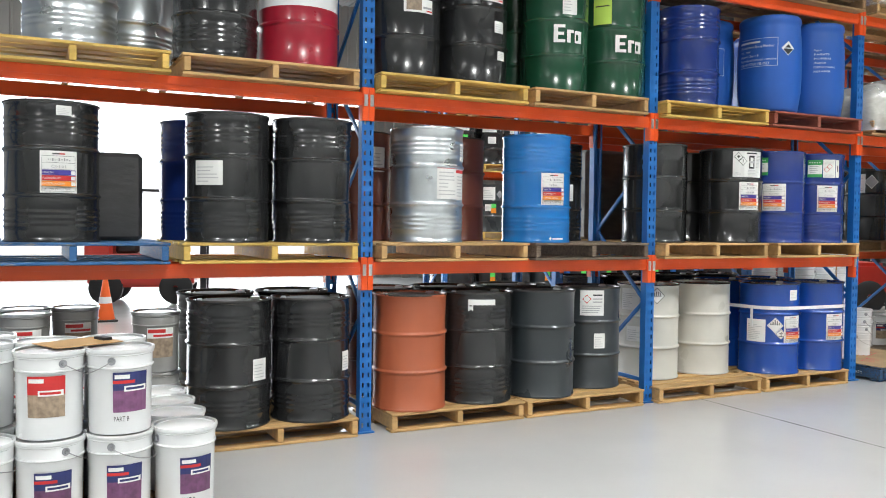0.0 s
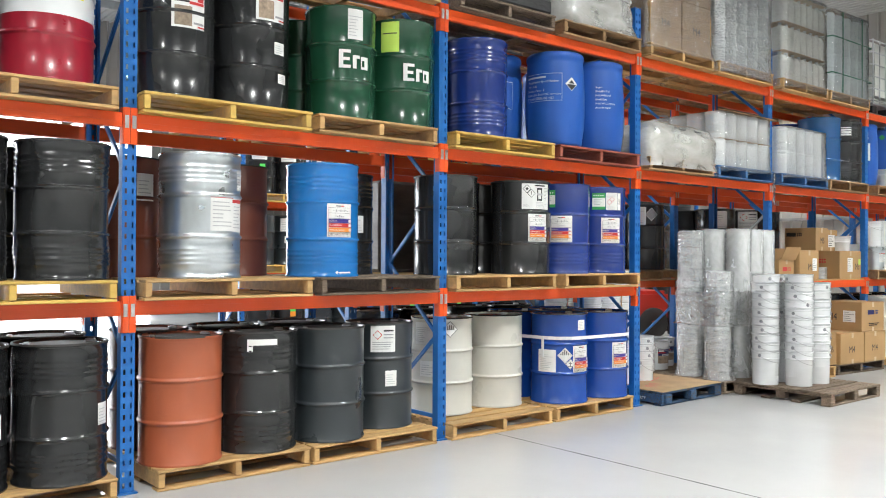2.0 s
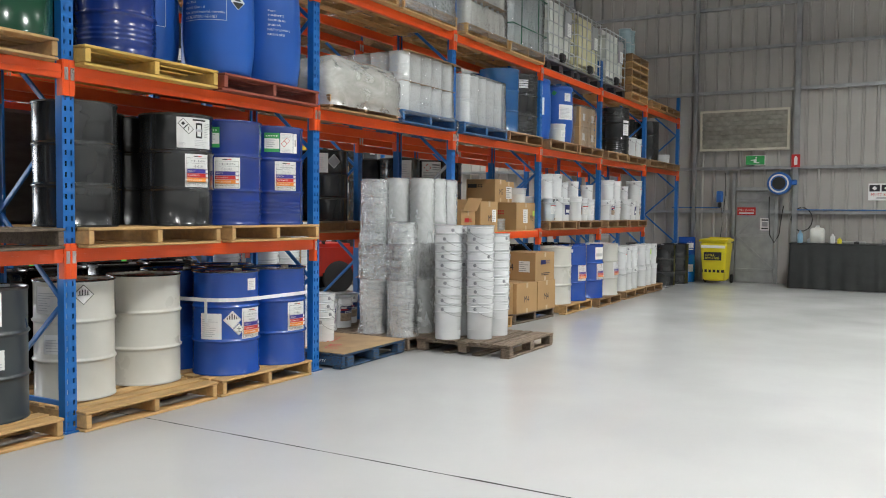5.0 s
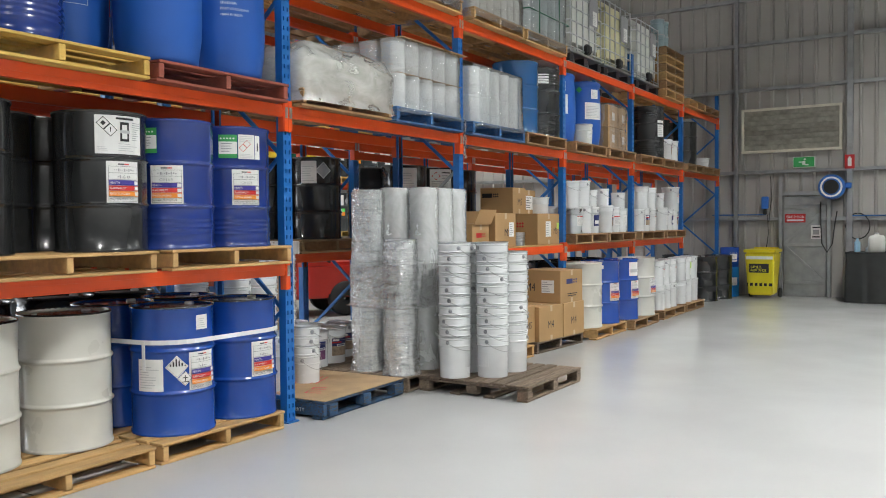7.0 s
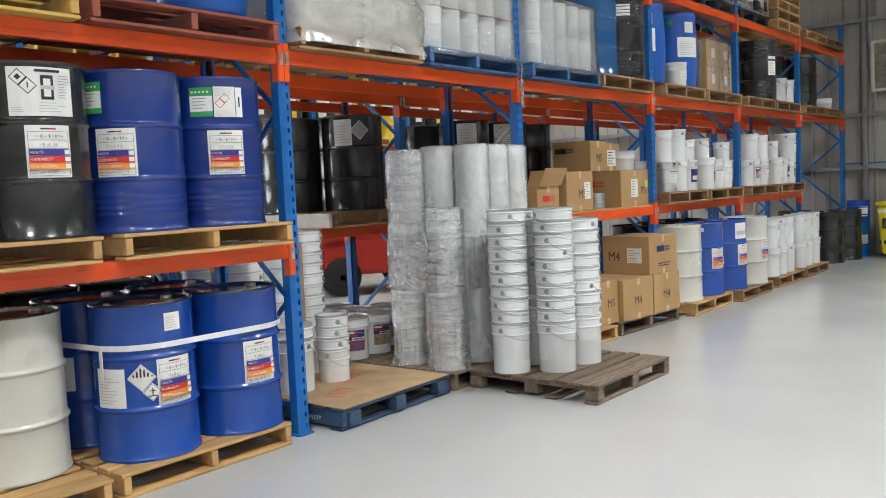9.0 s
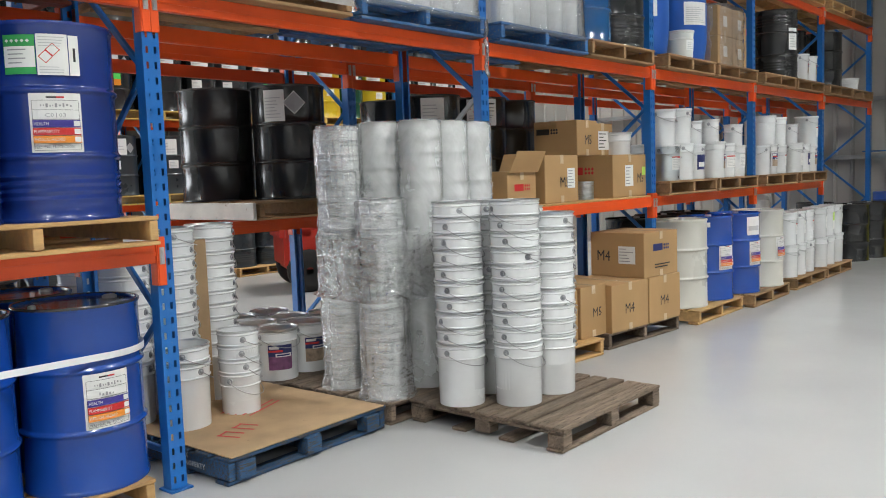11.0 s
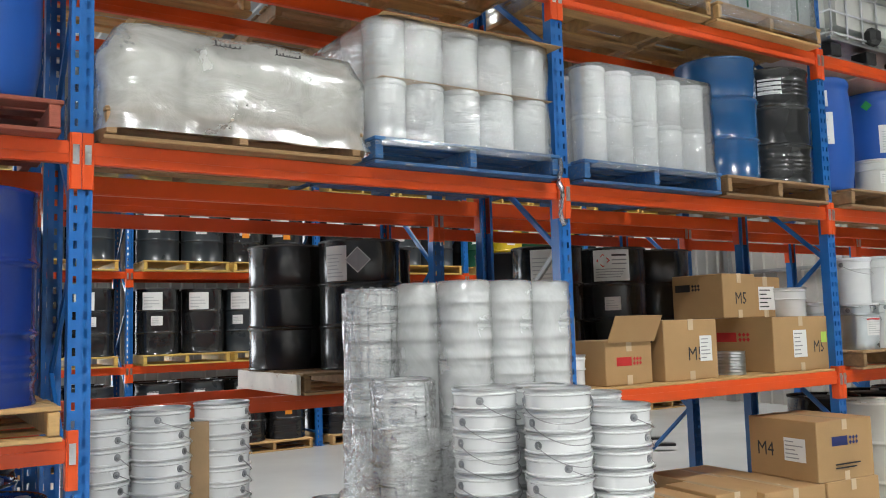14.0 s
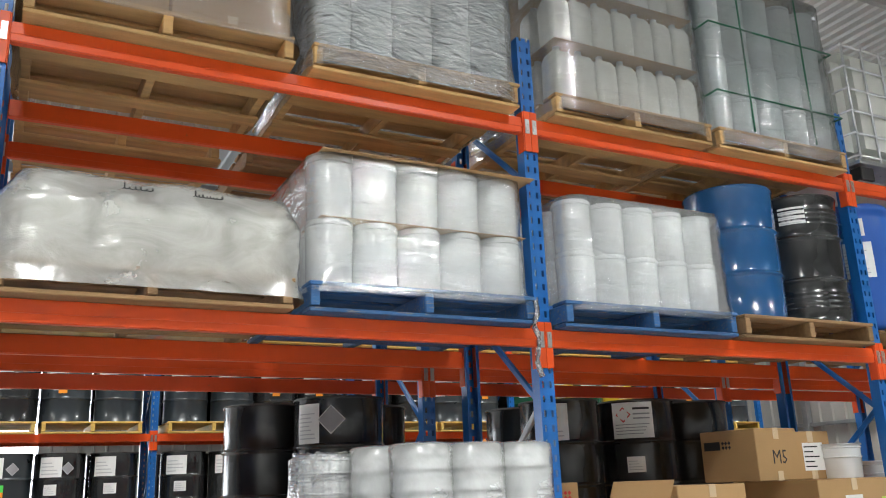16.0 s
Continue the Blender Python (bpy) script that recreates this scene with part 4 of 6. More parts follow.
drum(5.90, YD, Z1, BLACK, "plain", [("white danger label", -11, 0.728, [("r", -0.155, -0.115, 0.155, 0.125, PAPER), ("d", -0.105, 0.075, 0.042, INK), ("d", -0.105, 0.075, 0.036, PAPER), ("d", -0.105, 0.075, 0.016, INK), ("d", -0.063, 0.033, 0.042, INK), ("d", -0.063, 0.033, 0.036, PAPER), ("r", -0.066, 0.02, -0.06, 0.05, INK), ("r", -0.03, 0.10, 0.09, 0.113, INK), ("r", -0.005, -0.035, 0.055, 0.085, INK), ("r", 0.008, -0.02, 0.042, 0.068, PAPER), ("r", -0.005, 0.015, 0.06, 0.035, PALEP)] + bars(0.075, -0.03, 0.145, 0.09, 9, GREYP, 4) + bars(-0.02, -0.10, 0.14, -0.045, 4, PALEP, 7) + bars(-0.14, -0.10, -0.06, -0.07, 3, PALEP, 9)), haz(-8, 0.438, "468")])
drum(5.45, YR - 0.06, Z1, BLACK, "plain")
drum(5.92, YR + 0.04, Z1, BLACK, "plain")
GREENL = [("r", -0.14, -0.085, -0.005, 0.085, PGREEN), ("r", -0.138, -0.055, -0.007, 0.035, PAPER)] + bars(-0.12, -0.045, -0.02, 0.03, 4, GREYP, 3) + [("d", -0.12 + 0.022 * k, 0.058, 0.008, PAPER) for k in range(5)]
GL = ("green and white label", 10, 0.74, GREENL + [("r", 0.0, -0.09, 0.125, 0.088, PAPER), ("d", 0.035, -0.01, 0.03, PRED), ("d", 0.035, -0.01, 0.025, PAPER), ("d", 0.064, 0.02, 0.03, PRED), ("d", 0.064, 0.02, 0.025, PAPER), ("r", 0.128, -0.09, 0.17, 0.085, PWHITE), ("r", 0.145, -0.03, 0.155, 0.03, INK)] + bars(0.01, 0.03, 0.115, 0.08, 4, PALEP, 5) + bars(0.01, -0.085, 0.115, -0.05, 3, PALEP, 6))
drum(6.46, YD - 0.02, Z1, DKBLUE, "half", [haz(-47, 0.438, "C0103"), ("green label", -58, 0.735, GREENL)])
drum(7.02, YD - 0.02, Z1, DKBLUE, "half", [haz(-21, 0.438, "C0103"), ("green and white label", -33, 0.735, GL[3])])
drum(6.50, YR, Z1, DKBLUE, "half")
drum(7.08, YR, Z1, DKBLUE, "half")
# level two
drum(0.07, YD, Z2, GALV, "ringed")
drum(0.52, YR, Z2, GALV, "ringed", [plain(0, 0.7, 0.2, 0.2, 3)])
drum(1.00, YD, Z2, BLACK, "ringed", [plain(-8, 0.62, 0.24, 0.28, 5)])
drum(1.60, YD, Z2, CRIMSON, "plain", [("yellow QLD label", 10, 0.62, [("r", -0.12, -0.09, 0.12, 0.09, PYELLOW), ("t", -0.02, -0.07, 0.065, 0.11, "QLD", INK), ("r", -0.1, 0.03, 0.1, 0.05, PORANGE), ("r", -0.1, -0.05, -0.05, -0.035, PRED)]), ("black print", -30, 0.5, [("r", -0.06, 0.03, 0.06, 0.04, INK), ("r", -0.06, 0, 0.0, 0.01, INK), ("r", 0.02, 0, 0.06, 0.012, INK)])], two=WHITE, words="drum painted crimson below and white above")
ADV = ("white and red product label with a photograph", 0, 0.62, [("r", -0.12, -0.13, 0.12, 0.13, PAPER), ("r", -0.10, -0.115, 0.02, 0.02, PBROWN), ("r", -0.12, 0.10, 0.12, 0.12, PRED), ("r", 0.06, 0.06, 0.11, 0.095, PRED), ("r", -0.1, 0.045, 0.0, 0.06, INK), ("r", 0.0, 0.035, 0.11, 0.055, PRED), ("r", 0.03, -0.1, 0.11, -0.085, GREYP), ("r", 0.06, -0.12, 0.115, -0.11, PRED)])
drum(2.44, YD, Z2, BLACK, "plain", [("white and red product label with a photograph", 0, 0.60, ADV[3])])
drum(3.04, YD, Z2, BLACK, "plain", [("white and red product label with a photograph", 5, 0.76, ADV[3]), plain(20, 0.44, 0.1, 0.09, 2), plain(26, 0.22, 0.09, 0.07, 2)])
drum(3.36, YR, Z2, BLACK, "plain")
drum(2.62, YR, Z2, BLACK, "plain")
ERA = ("large white stencilled mark", -9, 0.46, [("r", -0.13, -0.07, -0.035, -0.045, PWHITE), ("r", -0.13, -0.01, -0.045, 0.015, PWHITE), ("r", -0.13, 0.05, -0.035, 0.075, PWHITE), ("r", -0.13, -0.07, -0.095, 0.075, PWHITE), ("r", -0.02, -0.07, 0.012, 0.03, PWHITE), ("r", -0.02, 0.01, 0.04, 0.035, PWHITE), ("r", 0.05, -0.07, 0.12, 0.03, PWHITE), ("r", 0.06, -0.05, 0.085, 0.0, GREEN)])
drum(3.84, YD, Z2, GREEN, "plain", [ERA, plain(-8, 0.74, 0.13, 0.24, 5, None, 4)])
drum(4.45, YD, Z2, GREEN, "plain", [("large white stencilled mark", -6, 0.44, ERA[3]), ("pale green paper label", -55, 0.74, [("r", -0.08, -0.13, 0.08, 0.13, LIME), ("r", -0.06, 0.02, 0.06, 0.03, INK)])])
drum(3.80, YR, Z2, GREEN, "plain")
drum(5.32, YD, Z2, DKBLUE, "ringed")
drum(5.60, YR, Z2, DKBLUE, "plain")
drum(4.98, YR, Z2, BLACK, "plain")
SHIP = [("t", -0.11, 0.12 - 0.042 * i, 0.019, w_, s_, PWHITE) for i, (s_, w_) in enumerate((("Shipper", 0.07), ("PAINTS", 0.15), ("MUMBAI", 0.16), ("INDIA", 0.12), ("PORT OF LOADING", 0.21), ("MADE IN INDIA", 0.16)))]
EPX = [("r", -0.24, -0.125, 0.14, -0.122, PWHITE), ("r", -0.24, 0.14, 0.14, 0.143, PWHITE), ("r", 0.137, -0.125, 0.14, 0.143, PWHITE), ("r", -0.24, 0.10, -0.02, 0.118, PWHITE), ("t", -0.235, 0.055, 0.026, 0.34, "Phenalkamine Epoxy Hardner", PWHITE), ("t", -0.235, 0.012, 0.022, 0.12, "UN : 3066", PWHITE), ("t", -0.235, -0.03, 0.022, 0.20, "Hazard Class : 8", PWHITE), ("t", -0.235, -0.07, 0.024, 0.36, "Paint related material, corrosive", PWHITE), ("t", -0.235, -0.112, 0.026, 0.30, "FOR INDUSTRIAL USE ONLY", PWHITE)]
DIA = ("white corrosive diamond", -14, 0.60, [("d", 0, 0, 0.068, PWHITE), ("d", 0, -0.012, 0.05, INK), ("r", -0.045, -0.004, 0.045, 0.004, PWHITE)])
drum(6.38, YD, Z2 + 0.004, PLASTB, "plastic", [("white printed warning on the barrel", -60, 0.56, EPX), DIA])
drum(7.02, YD + 0.02, Z2 + 0.004, PLASTB, "plastic", [("white printed shipping address", -28, 0.52, SHIP)])
drum(5.98, YR - 0.1, Z2 + 0.004, PLASTB, "plastic", [("white printed warning on the barrel", -30, 0.5, EPX[:4])])
drum(6.95, YR + 0.05, Z2 + 0.004, PLASTB, "plastic")
# bay four and beyond, level two
for x, wd in ((12.10, HARD), (13.55, HARD), (14.80, HARD), (16.20, HARD), (17.42, HARD), (18.85, HARD), (20.1, HARD)):
    pallet(x, YP, TOPS[2], wd, 0, 1.165)
drum(11.86, 5.68, Z2, TEAL, "plain", words="steel blue drum with rolling hoops on a pallet")
drum(12.46, 5.66, Z2, BLACK, "ringed", [plain(-52, 0.735, 0.17, 0.13, 3)])
drum(13.14, 5.74, Z2 + 0.004, PLASTB, "plastic", [plain(-50, 0.50, 0.24, 0.26, 5), plain(-46, 0.74, 0.13, 0.13, 2)], words="blue plastic barrel with white labels on a pallet")
drum(12.10, 6.30, Z2, DKBLUE, "plain")
drum(14.02, 5.72, Z2 + 0.004, PLASTB, "plastic", [plain(-24, 0.74, 0.13, 0.13, 3), plain(-26, 0.50, 0.30, 0.24, 6), ("green diamond sticker", -70, 0.80, [("d", 0, 0, 0.045, PGREEN)])], words="blue plastic barrel with white labels on a pallet")
drum(16.80, 5.64, Z2, BLACK, "ringed", [plain(-18, 0.5, 0.16, 0.28, 4)])
drum(16.05, 6.4, Z2, BLACK, "plain")
drum(19.45, 5.80, Z2, BLACK, "plain")
drum(18.80, 6.15, Z2, BLACK, "plain")
# bays five to seven, ground
for x, y, wd in ((13.55, 5.05, PINE), (14.78, 4.96, HARD), (16.25, 4.98, HARD), (17.50, 4.98, HARD)):
    pallet(x, y + PW / 2, 0, wd, 0, 1.15, label="wooden pallet on the concrete floor")
drum(13.26, 5.40, Z0, CREAM, "plain", words="cream steel drum with a scratched lid on a pallet")
drum(13.86, 5.37, Z0, ROYAL, "plain", [haz(-16, 0.45), plain(-66, 0.80, 0.10, 0.05, 1)])
drum(14.46, 5.30, Z0, ROYAL, "plain", [haz(-10, 0.438), ("cream label", -18, 0.74, [("r", -0.1, -0.1, 0.1, 0.1, PAPER), ("r", -0.08, -0.05, 0.08, 0.0, PALEP)])])
drum(15.08, 5.25, Z0, CREAM, "plain", [haz(-4, 0.44)])
drum(13.42, 6.0, Z0, BLACK, "plain")
drum(14.05, 5.98, Z0, BLACK, "plain")
drum(14.65, 5.96, Z0, BLACK, "plain")
drum(19.32, 5.35, 0, BLACK, "plain", words="black steel drum standing on the floor by the wall")
drum(19.95, 5.22, 0, BLACK, "plain", [plain(40, 0.45, 0.12, 0.2, 2)], words="black steel drum standing on the floor by the wall")
drum(19.75, 6.0, 0, BLACK, "plain", words="black steel drum standing on the floor by the wall")

# ---- the rack behind ----
YQ = 6.86 - 0.12 + PW / 2
for i, (x, lv_) in enumerate(((5.5, 1), (6.8, 1), (10.85, 1), (12.1, 1), (5.5, 0), (6.8, 0), (8.1, 3), (9.42, 3), (5.5, 3), (6.8, 3), (10.85, 3), (12.1, 3))):
    pallet(x, YQ, TOPS[lv_], (PINE, HARD, OLD)[i % 3])
pallet(9.56, 7.25, TOPS[1], HARD)
for x, y, lb in ((9.22, 7.50, ()), (9.95, 7.52, ()), (9.55, 6.98, (plain(-62, 0.72, 0.17, 0.24, 5), ("grey diamond sign", -30, 0.74, [("d", 0, 0, 0.09, PAPER), ("d", 0, 0, 0.082, GREYP)])))):
    drum(x, y, Z1, BLACK, "plain", lb, words="black steel drum on a pallet in the rear rack")
for x, y, lb in ((11.24, 6.95, (plain(-44, 0.72, 0.22, 0.26, 4),)), (11.90, 6.89, (("white chemical label", -44, 0.735, diamond_label(0.30, 0.26)), plain(-44, 0.42, 0.13, 0.11, 2))), (12.50, 6.95, ()), (11.30, 7.55, ()), (11.92, 7.50, ())):
    drum(x, y, Z1, BLACK, "plain", lb, words="black steel drum on a pallet in the rear rack")
for x, z, sx, sz in ((5.48, Z1, 0.95, 0.93), (1.86, Z2, 0.30, 0.80)):
    gw = thing("wrapped_stack", pose(x, 7.2 if z == Z1 else 6.28, z), "stack of goods wrapped in dark stretch film", "wrapped load")
    part("load", box_mesh(sx, 0.9 if z == Z1 else 0.4, sz, mat("smoky_stretch_wrap", (0.13, 0.12, 0.11), 0.35, 0, 0.2, 5, 0.5, 8, (1, 1, 4)) if z == Z1 else BLKWRAP, 0.03), gw, pose(0, 0, sz / 2))
for x in (6.5, 7.1):
    drum(x, 7.1, Z1, (BROWN, BLACK)[int(x * 10) % 2], "ringed")
for x in (5.2, 5.8, 6.5, 7.1):
    drum(x, 7.1, Z0, BLACK, "ringed")

# ---- the rack across the far aisle ----
YFAR = 13.2
DRUMY = mat("drum_yellow_paint", (0.60, 0.42, 0.02), 0.3)
STICKERS = ("green and orange stickers", -12, 0.44, [("r", -0.05, 0, 0.05, 0.08, FGREEN), ("r", -0.05, -0.09, 0.05, 0, FORANGE)])
for b in range(5):
    for k in range(2):
        px = XC[b] + 0.735 + 1.22 * k
        for lv_ in range(4):
            pallet(px, YFAR - 0.11 + PW / 2, TOPS[lv_], YEL if lv_ else PINE)
            for q in (-0.31, 0.31):
                rng = random.Random(b * 31 + k * 7 + lv_ * 3 + (q > 0))
                lb = [plain(-28 + rng.uniform(-10, 10), 0.715, 0.27, 0.235, 2, None, b)] if lv_ else [plain(-25, 0.72, 0.15, 0.14, 2)]
                if lv_ and rng.random() < 0.7:
                    lb.append(plain(-26 + rng.uniform(-16, 16), 0.45, 0.15, 0.125, 2))
                if lv_ and rng.random() < 0.35:
                    lb.append(("pale hazard diamond", 14, 0.70, [("d", 0, 0, 0.075, PALEP), ("d", 0, 0, 0.066, GREYP)]))
                if rng.random() < 0.3:
                    lb.append(STICKERS)
                paint_ = (DRUMY if q > 0 else GREEN) if b == 3 and lv_ == 2 else SLATE if (b + k + lv_) % 2 else BLACK
                drum(px + q, YFAR + 0.27, TOPS[lv_] + PH - 0.005, paint_, "plain" if lv_ else "ringed", lb, words="dark steel drum with white labels in the far rack", group="drums in the far rack")
                if lv_ < 3:
                    drum(px + q, YFAR + 0.87, TOPS[lv_] + PH - 0.005, BLACK, "plain", words="black steel drum behind others in the far rack", group="drums in the far rack")

# ---- pails on the near pallet ----
pallet(0.07, 4.42, 0, HARD, 0, 1.165, 1.165, "brown hardwood pallet under white pails on the floor")
LBL_SJ = product(0.17, 0.18, PPURPLE, NAVYP, PRED)
for ix, x in enumerate((-0.40, -0.10, 0.21, 0.52)):
    for iy, y in enumerate((3.99, 4.30, 4.61, 4.90)):
        edge = iy == 0 or ix == 3
        pail(x, y, 0.145, 0.152, 0.40, (75, 115, 70, 200)[(ix + iy) % 4], lid=WHITE, labels=[("product label with a blue and plum picture", 4 if ix != 3 else 14, 0.17, product(0.17, 0.18, PPURPLE, NAVYP, PRED, "PART B" if ix == 3 else None))] if iy == 0 else (), words="white steel pail with lid, label and wire handle", group="lidded pails on the near pallet", handle=edge)
for i, (x, y) in enumerate(((-0.10, 3.99), (0.21, 3.97), (-0.10, 4.31), (0.21, 4.30), (-0.40, 4.31), (-0.40, 4.62))):
    pail(x, y, 0.555, 0.152, 0.40, (110, 250, 10, 70, 0, 0)[i], lid=WHITE, labels=[("product label with a blue and plum picture", (-8, 14, 0, 0)[i], 0.2, product(0.17, 0.19, (PBROWN, PPURPLE)[i % 2], (PRED, NAVYP)[i % 2], PRED, (None, "PART B")[i % 2]))] if i < 2 else (), words="white steel pail with lid, label and wire handle", group="lidded pails on the near pallet", handle=i < 2)
cb = thing("clipboard", pose(0.03, 4.10, 0.961, 0, 0, 25), "brown clipboard lying on the pail lids", "clipboard")
part("board", box_mesh(0.34, 0.24, 0.005, CARD, 0.001), cb, pose(0, 0, 0.003))
part("clip", box_mesh(0.05, 0.09, 0.015, BLKPL, 0.003), cb, pose(0.13, 0, 0.012))
# grey pails behind, in the first bay
for i, (x, y) in enumerate(((-0.20, 6.12), (0.12, 6.10), (-0.2, 5.78), (0.60, 5.62))):
    for k in range(2):
        pail(x, y, 0.145 + 0.405 * k, 0.155, 0.40, 30 * i, body=mat("grey_pail_paint", (0.30, 0.30, 0.29), 0.35), lid=ZINC, labels=[("red and white product label", 5, 0.2, [("r", -0.09, -0.10, 0.09, 0.10, PBROWN), ("r", -0.09, 0.03, 0.09, 0.10, PAPER), ("r", -0.085, 0.065, 0.03, 0.09, PRED), ("r", -0.05, 0.04, 0.085, 0.055, PRED)])], words="grey lidded pail with a red label", group="grey pails", handle=False)

# ---- bay three: loose pails ----
pb = pallet(8.198, 5.855, 0, CHEPD, 1.7, 1.2, 1.165, "dirty blue-painted hire pallet on the floor with a cardboard sheet")
for dx in (-0.49, -0.02, 0.46):
    part("bearer_block", box_mesh(0.11, 0.09, 0.095, WOODS[CHEPD]), pb, pose(dx, -0.56, 0.0745))
cs = thing("cardboard_sheet", pose(8.198, 5.845, 0.147, 0, 0, 1.7), "flattened brown cardboard sheet with red print, on a pallet", "cardboard")
part("sheet", box_mesh(1.16, 1.15, 0.006, CARDD, 0.001), cs, pose(0.0, 0.0, 0.004))
part("stencil", label_mesh(None, on_side(-0.596, -0.34, 0.085), [("t", -0.16, 0.012, 0.03, 0.05, "OX", PWHITE), ("t", -0.16, -0.03, 0.03, 0.20, "PROPERTY", PWHITE)]), pb)
part("print", label_mesh(None, lambda u, v, lift: (u, v, 0.007 + lift), [("r", -0.44 + 0.075 * k, -0.20 + 0.02 * (k % 2), -0.422 + 0.075 * k, -0.05, PRED) for k in range(4)] + [("r", -0.43 + 0.15 * k, -0.075, -0.36 + 0.15 * k, -0.06, PRED) for k in range(2)] + bars(-0.05, -0.05, 0.35, 0.20, 5, PRED, 6)), cs, pose(0, 0, 0, 0, 0, 20), "red print")
pail_stack(7.845, 5.985, 0.153, 2, 0.155, 0.385, 0.10, 1, turn=100, words="white steel pail nested in a short stack")
pail_stack(8.228, 5.97, 0.153, 4, 0.125, 0.26, 0.085, 2, turn=60, words="small white pail nested in a short stack")
pallet(8.15, 6.345 + PW / 2, 0, HARD, 0, 1.165, 1.165, "brown hardwood pallet on the floor behind the bay")
pallet(9.35, 6.31 + PW / 2, 0, OLD, 0, 1.165, 1.165, "weathered wooden pallet on the floor behind the bay")
for i, (x, y, n_) in enumerate(((7.69, 6.33, 10), (8.00, 6.31, 10), (8.37, 6.42, 10), (7.74, 6.92, 9), (8.06, 6.78, 9))):
    pail_stack(x, y, 0.145, n_, 0.152, 0.385, 0.086, 10 + i, turn=118)
sp_ = thing("cardboard_divider", pose(8.20, 6.33, 0.153, 0, 0, -25), "brown cardboard divider standing between stacked pails", "cardboard")
part("sheet", box_mesh(0.13, 0.012, 1.06, CARDD, 0.002), sp_, pose(0, 0, 0.53))
for i, (x, y) in enumerate(((8.94, 6.50), (9.25, 6.52), (9.00, 6.82), (9.32, 6.84), (9.62, 6.70), (9.06, 7.16), (9.40, 7.18))):
    pail(x, y, 0.145, 0.152, 0.37, 20 * i, lid=ZINC, labels=[("navy product label with a photograph", -30 if i == 0 else -15, 0.17, product(0.18, 0.18, PBROWN if i else PPURPLE, NAVYP, PRED, None))], words="white lidded pail with a navy label", group="lidded pails behind the bay")
# wrapped tall stacks
pallet(9.43, 5.29 + 0.505, 0, OLD, 0, 1.14, 1.01, "weathered wooden pallet under film-wrapped pails on the floor")


def film_column(x, y, z0, z1, r, seed, material=FILMC, words="crumpled clear stretch film round a stack of pails"):
    prof = [(r * 1.18, z0), (r * 1.10, z0 + 0.04)]
    k = 26
    for i in range(k):
        prof.append((r * (1.075 + 0.008 * math.sin(i * 1.7 + seed)), z0 + 0.06 + (z1 - z0 - 0.06) * i / (k - 1)))
    prof += [(r * 0.95, z1 + 0.015), (r * 0.6, z1 + 0.02)]
    ob = new("stretch_film", lathe_mesh(None, prof, material, 40, True, 80, 0.014 if material is FILMC else 0.0025, seed * 3.1))
    ob.matrix_basis = pose(x, y, 0)
    ob.visible_shadow = False
    return tagged(ob, words, "stretch film")


def creased_film(name, outline, z0, z1, seed, material, words, tilt=0.35, depth=0.006, taper=0.0):
    """A tight film skin round an outline of (x, y) points, with sharp pulled creases and a loose hem."""
    seg, rings = len(outline), max(24, int((z1 - z0) / 0.011))
    verts, faces = [], []
    for i in range(rings + 1):
        t = i / rings
        z = z0 + (z1 - z0) * t
        for s in range(seg):
            x, y = outline[s]
            x1, y1 = outline[(s + 1) % seg]
            x2, y2 = outline[s - 1]
            nx, ny = y1 - y2, x2 - x1
            k = math.hypot(nx, ny) or 1
            u = s / seg
            ring = Vector((math.cos(2 * math.pi * u), math.sin(2 * math.pi * u), 0))
            band = 0.5 + 0.5 * math.sin(z * 5.2 + seed)
            lean = tilt * math.sin(2 * math.pi * u + seed)
            a = noise.noise(Vector((ring.x * 1.6 + seed, ring.y * 1.6, (z + lean * 0.5) * 26)))
            b = noise.noise(Vector((ring.x * 9 + seed, ring.y * 9, z * 3)))
            c = noise.noise(Vector((ring.x * 4, ring.y * 4 + seed, z * 4)))
            w = depth * (band * (1 - 2.2 * abs(a)) + (1 - band) * (1 - 2.0 * abs(b))) + depth * 1.6 * c
            if t < 0.06:
                w += (0.06 - t) * 0.5
            if t > 0.985:
                w -= taper
            verts.append((x + nx / k * w, y + ny / k * w, z + (0.012 * c if t > 0.97 or t < 0.03 else 0)))
    for i in range(rings):
        for s in range(seg):
            b, c = i * seg + s, i * seg + (s + 1) % seg
            faces.append((b, c, c + seg, b + seg))
    me = bpy.data.meshes.new("mesh")
    me.from_pydata(verts, [], faces)
    me.materials.append(material)
    me.polygons.foreach_set("use_smooth", [True] * len(me.polygons))
    ob = new(name, me)
    ob.visible_shadow = False
    return tagged(ob, words, "stretch film")


def circle(x, y, r, n):
    return [(x + r * math.cos(2 * math.pi * k / n), y + r * math.sin(2 * math.pi * k / n)) for k in range(n)]


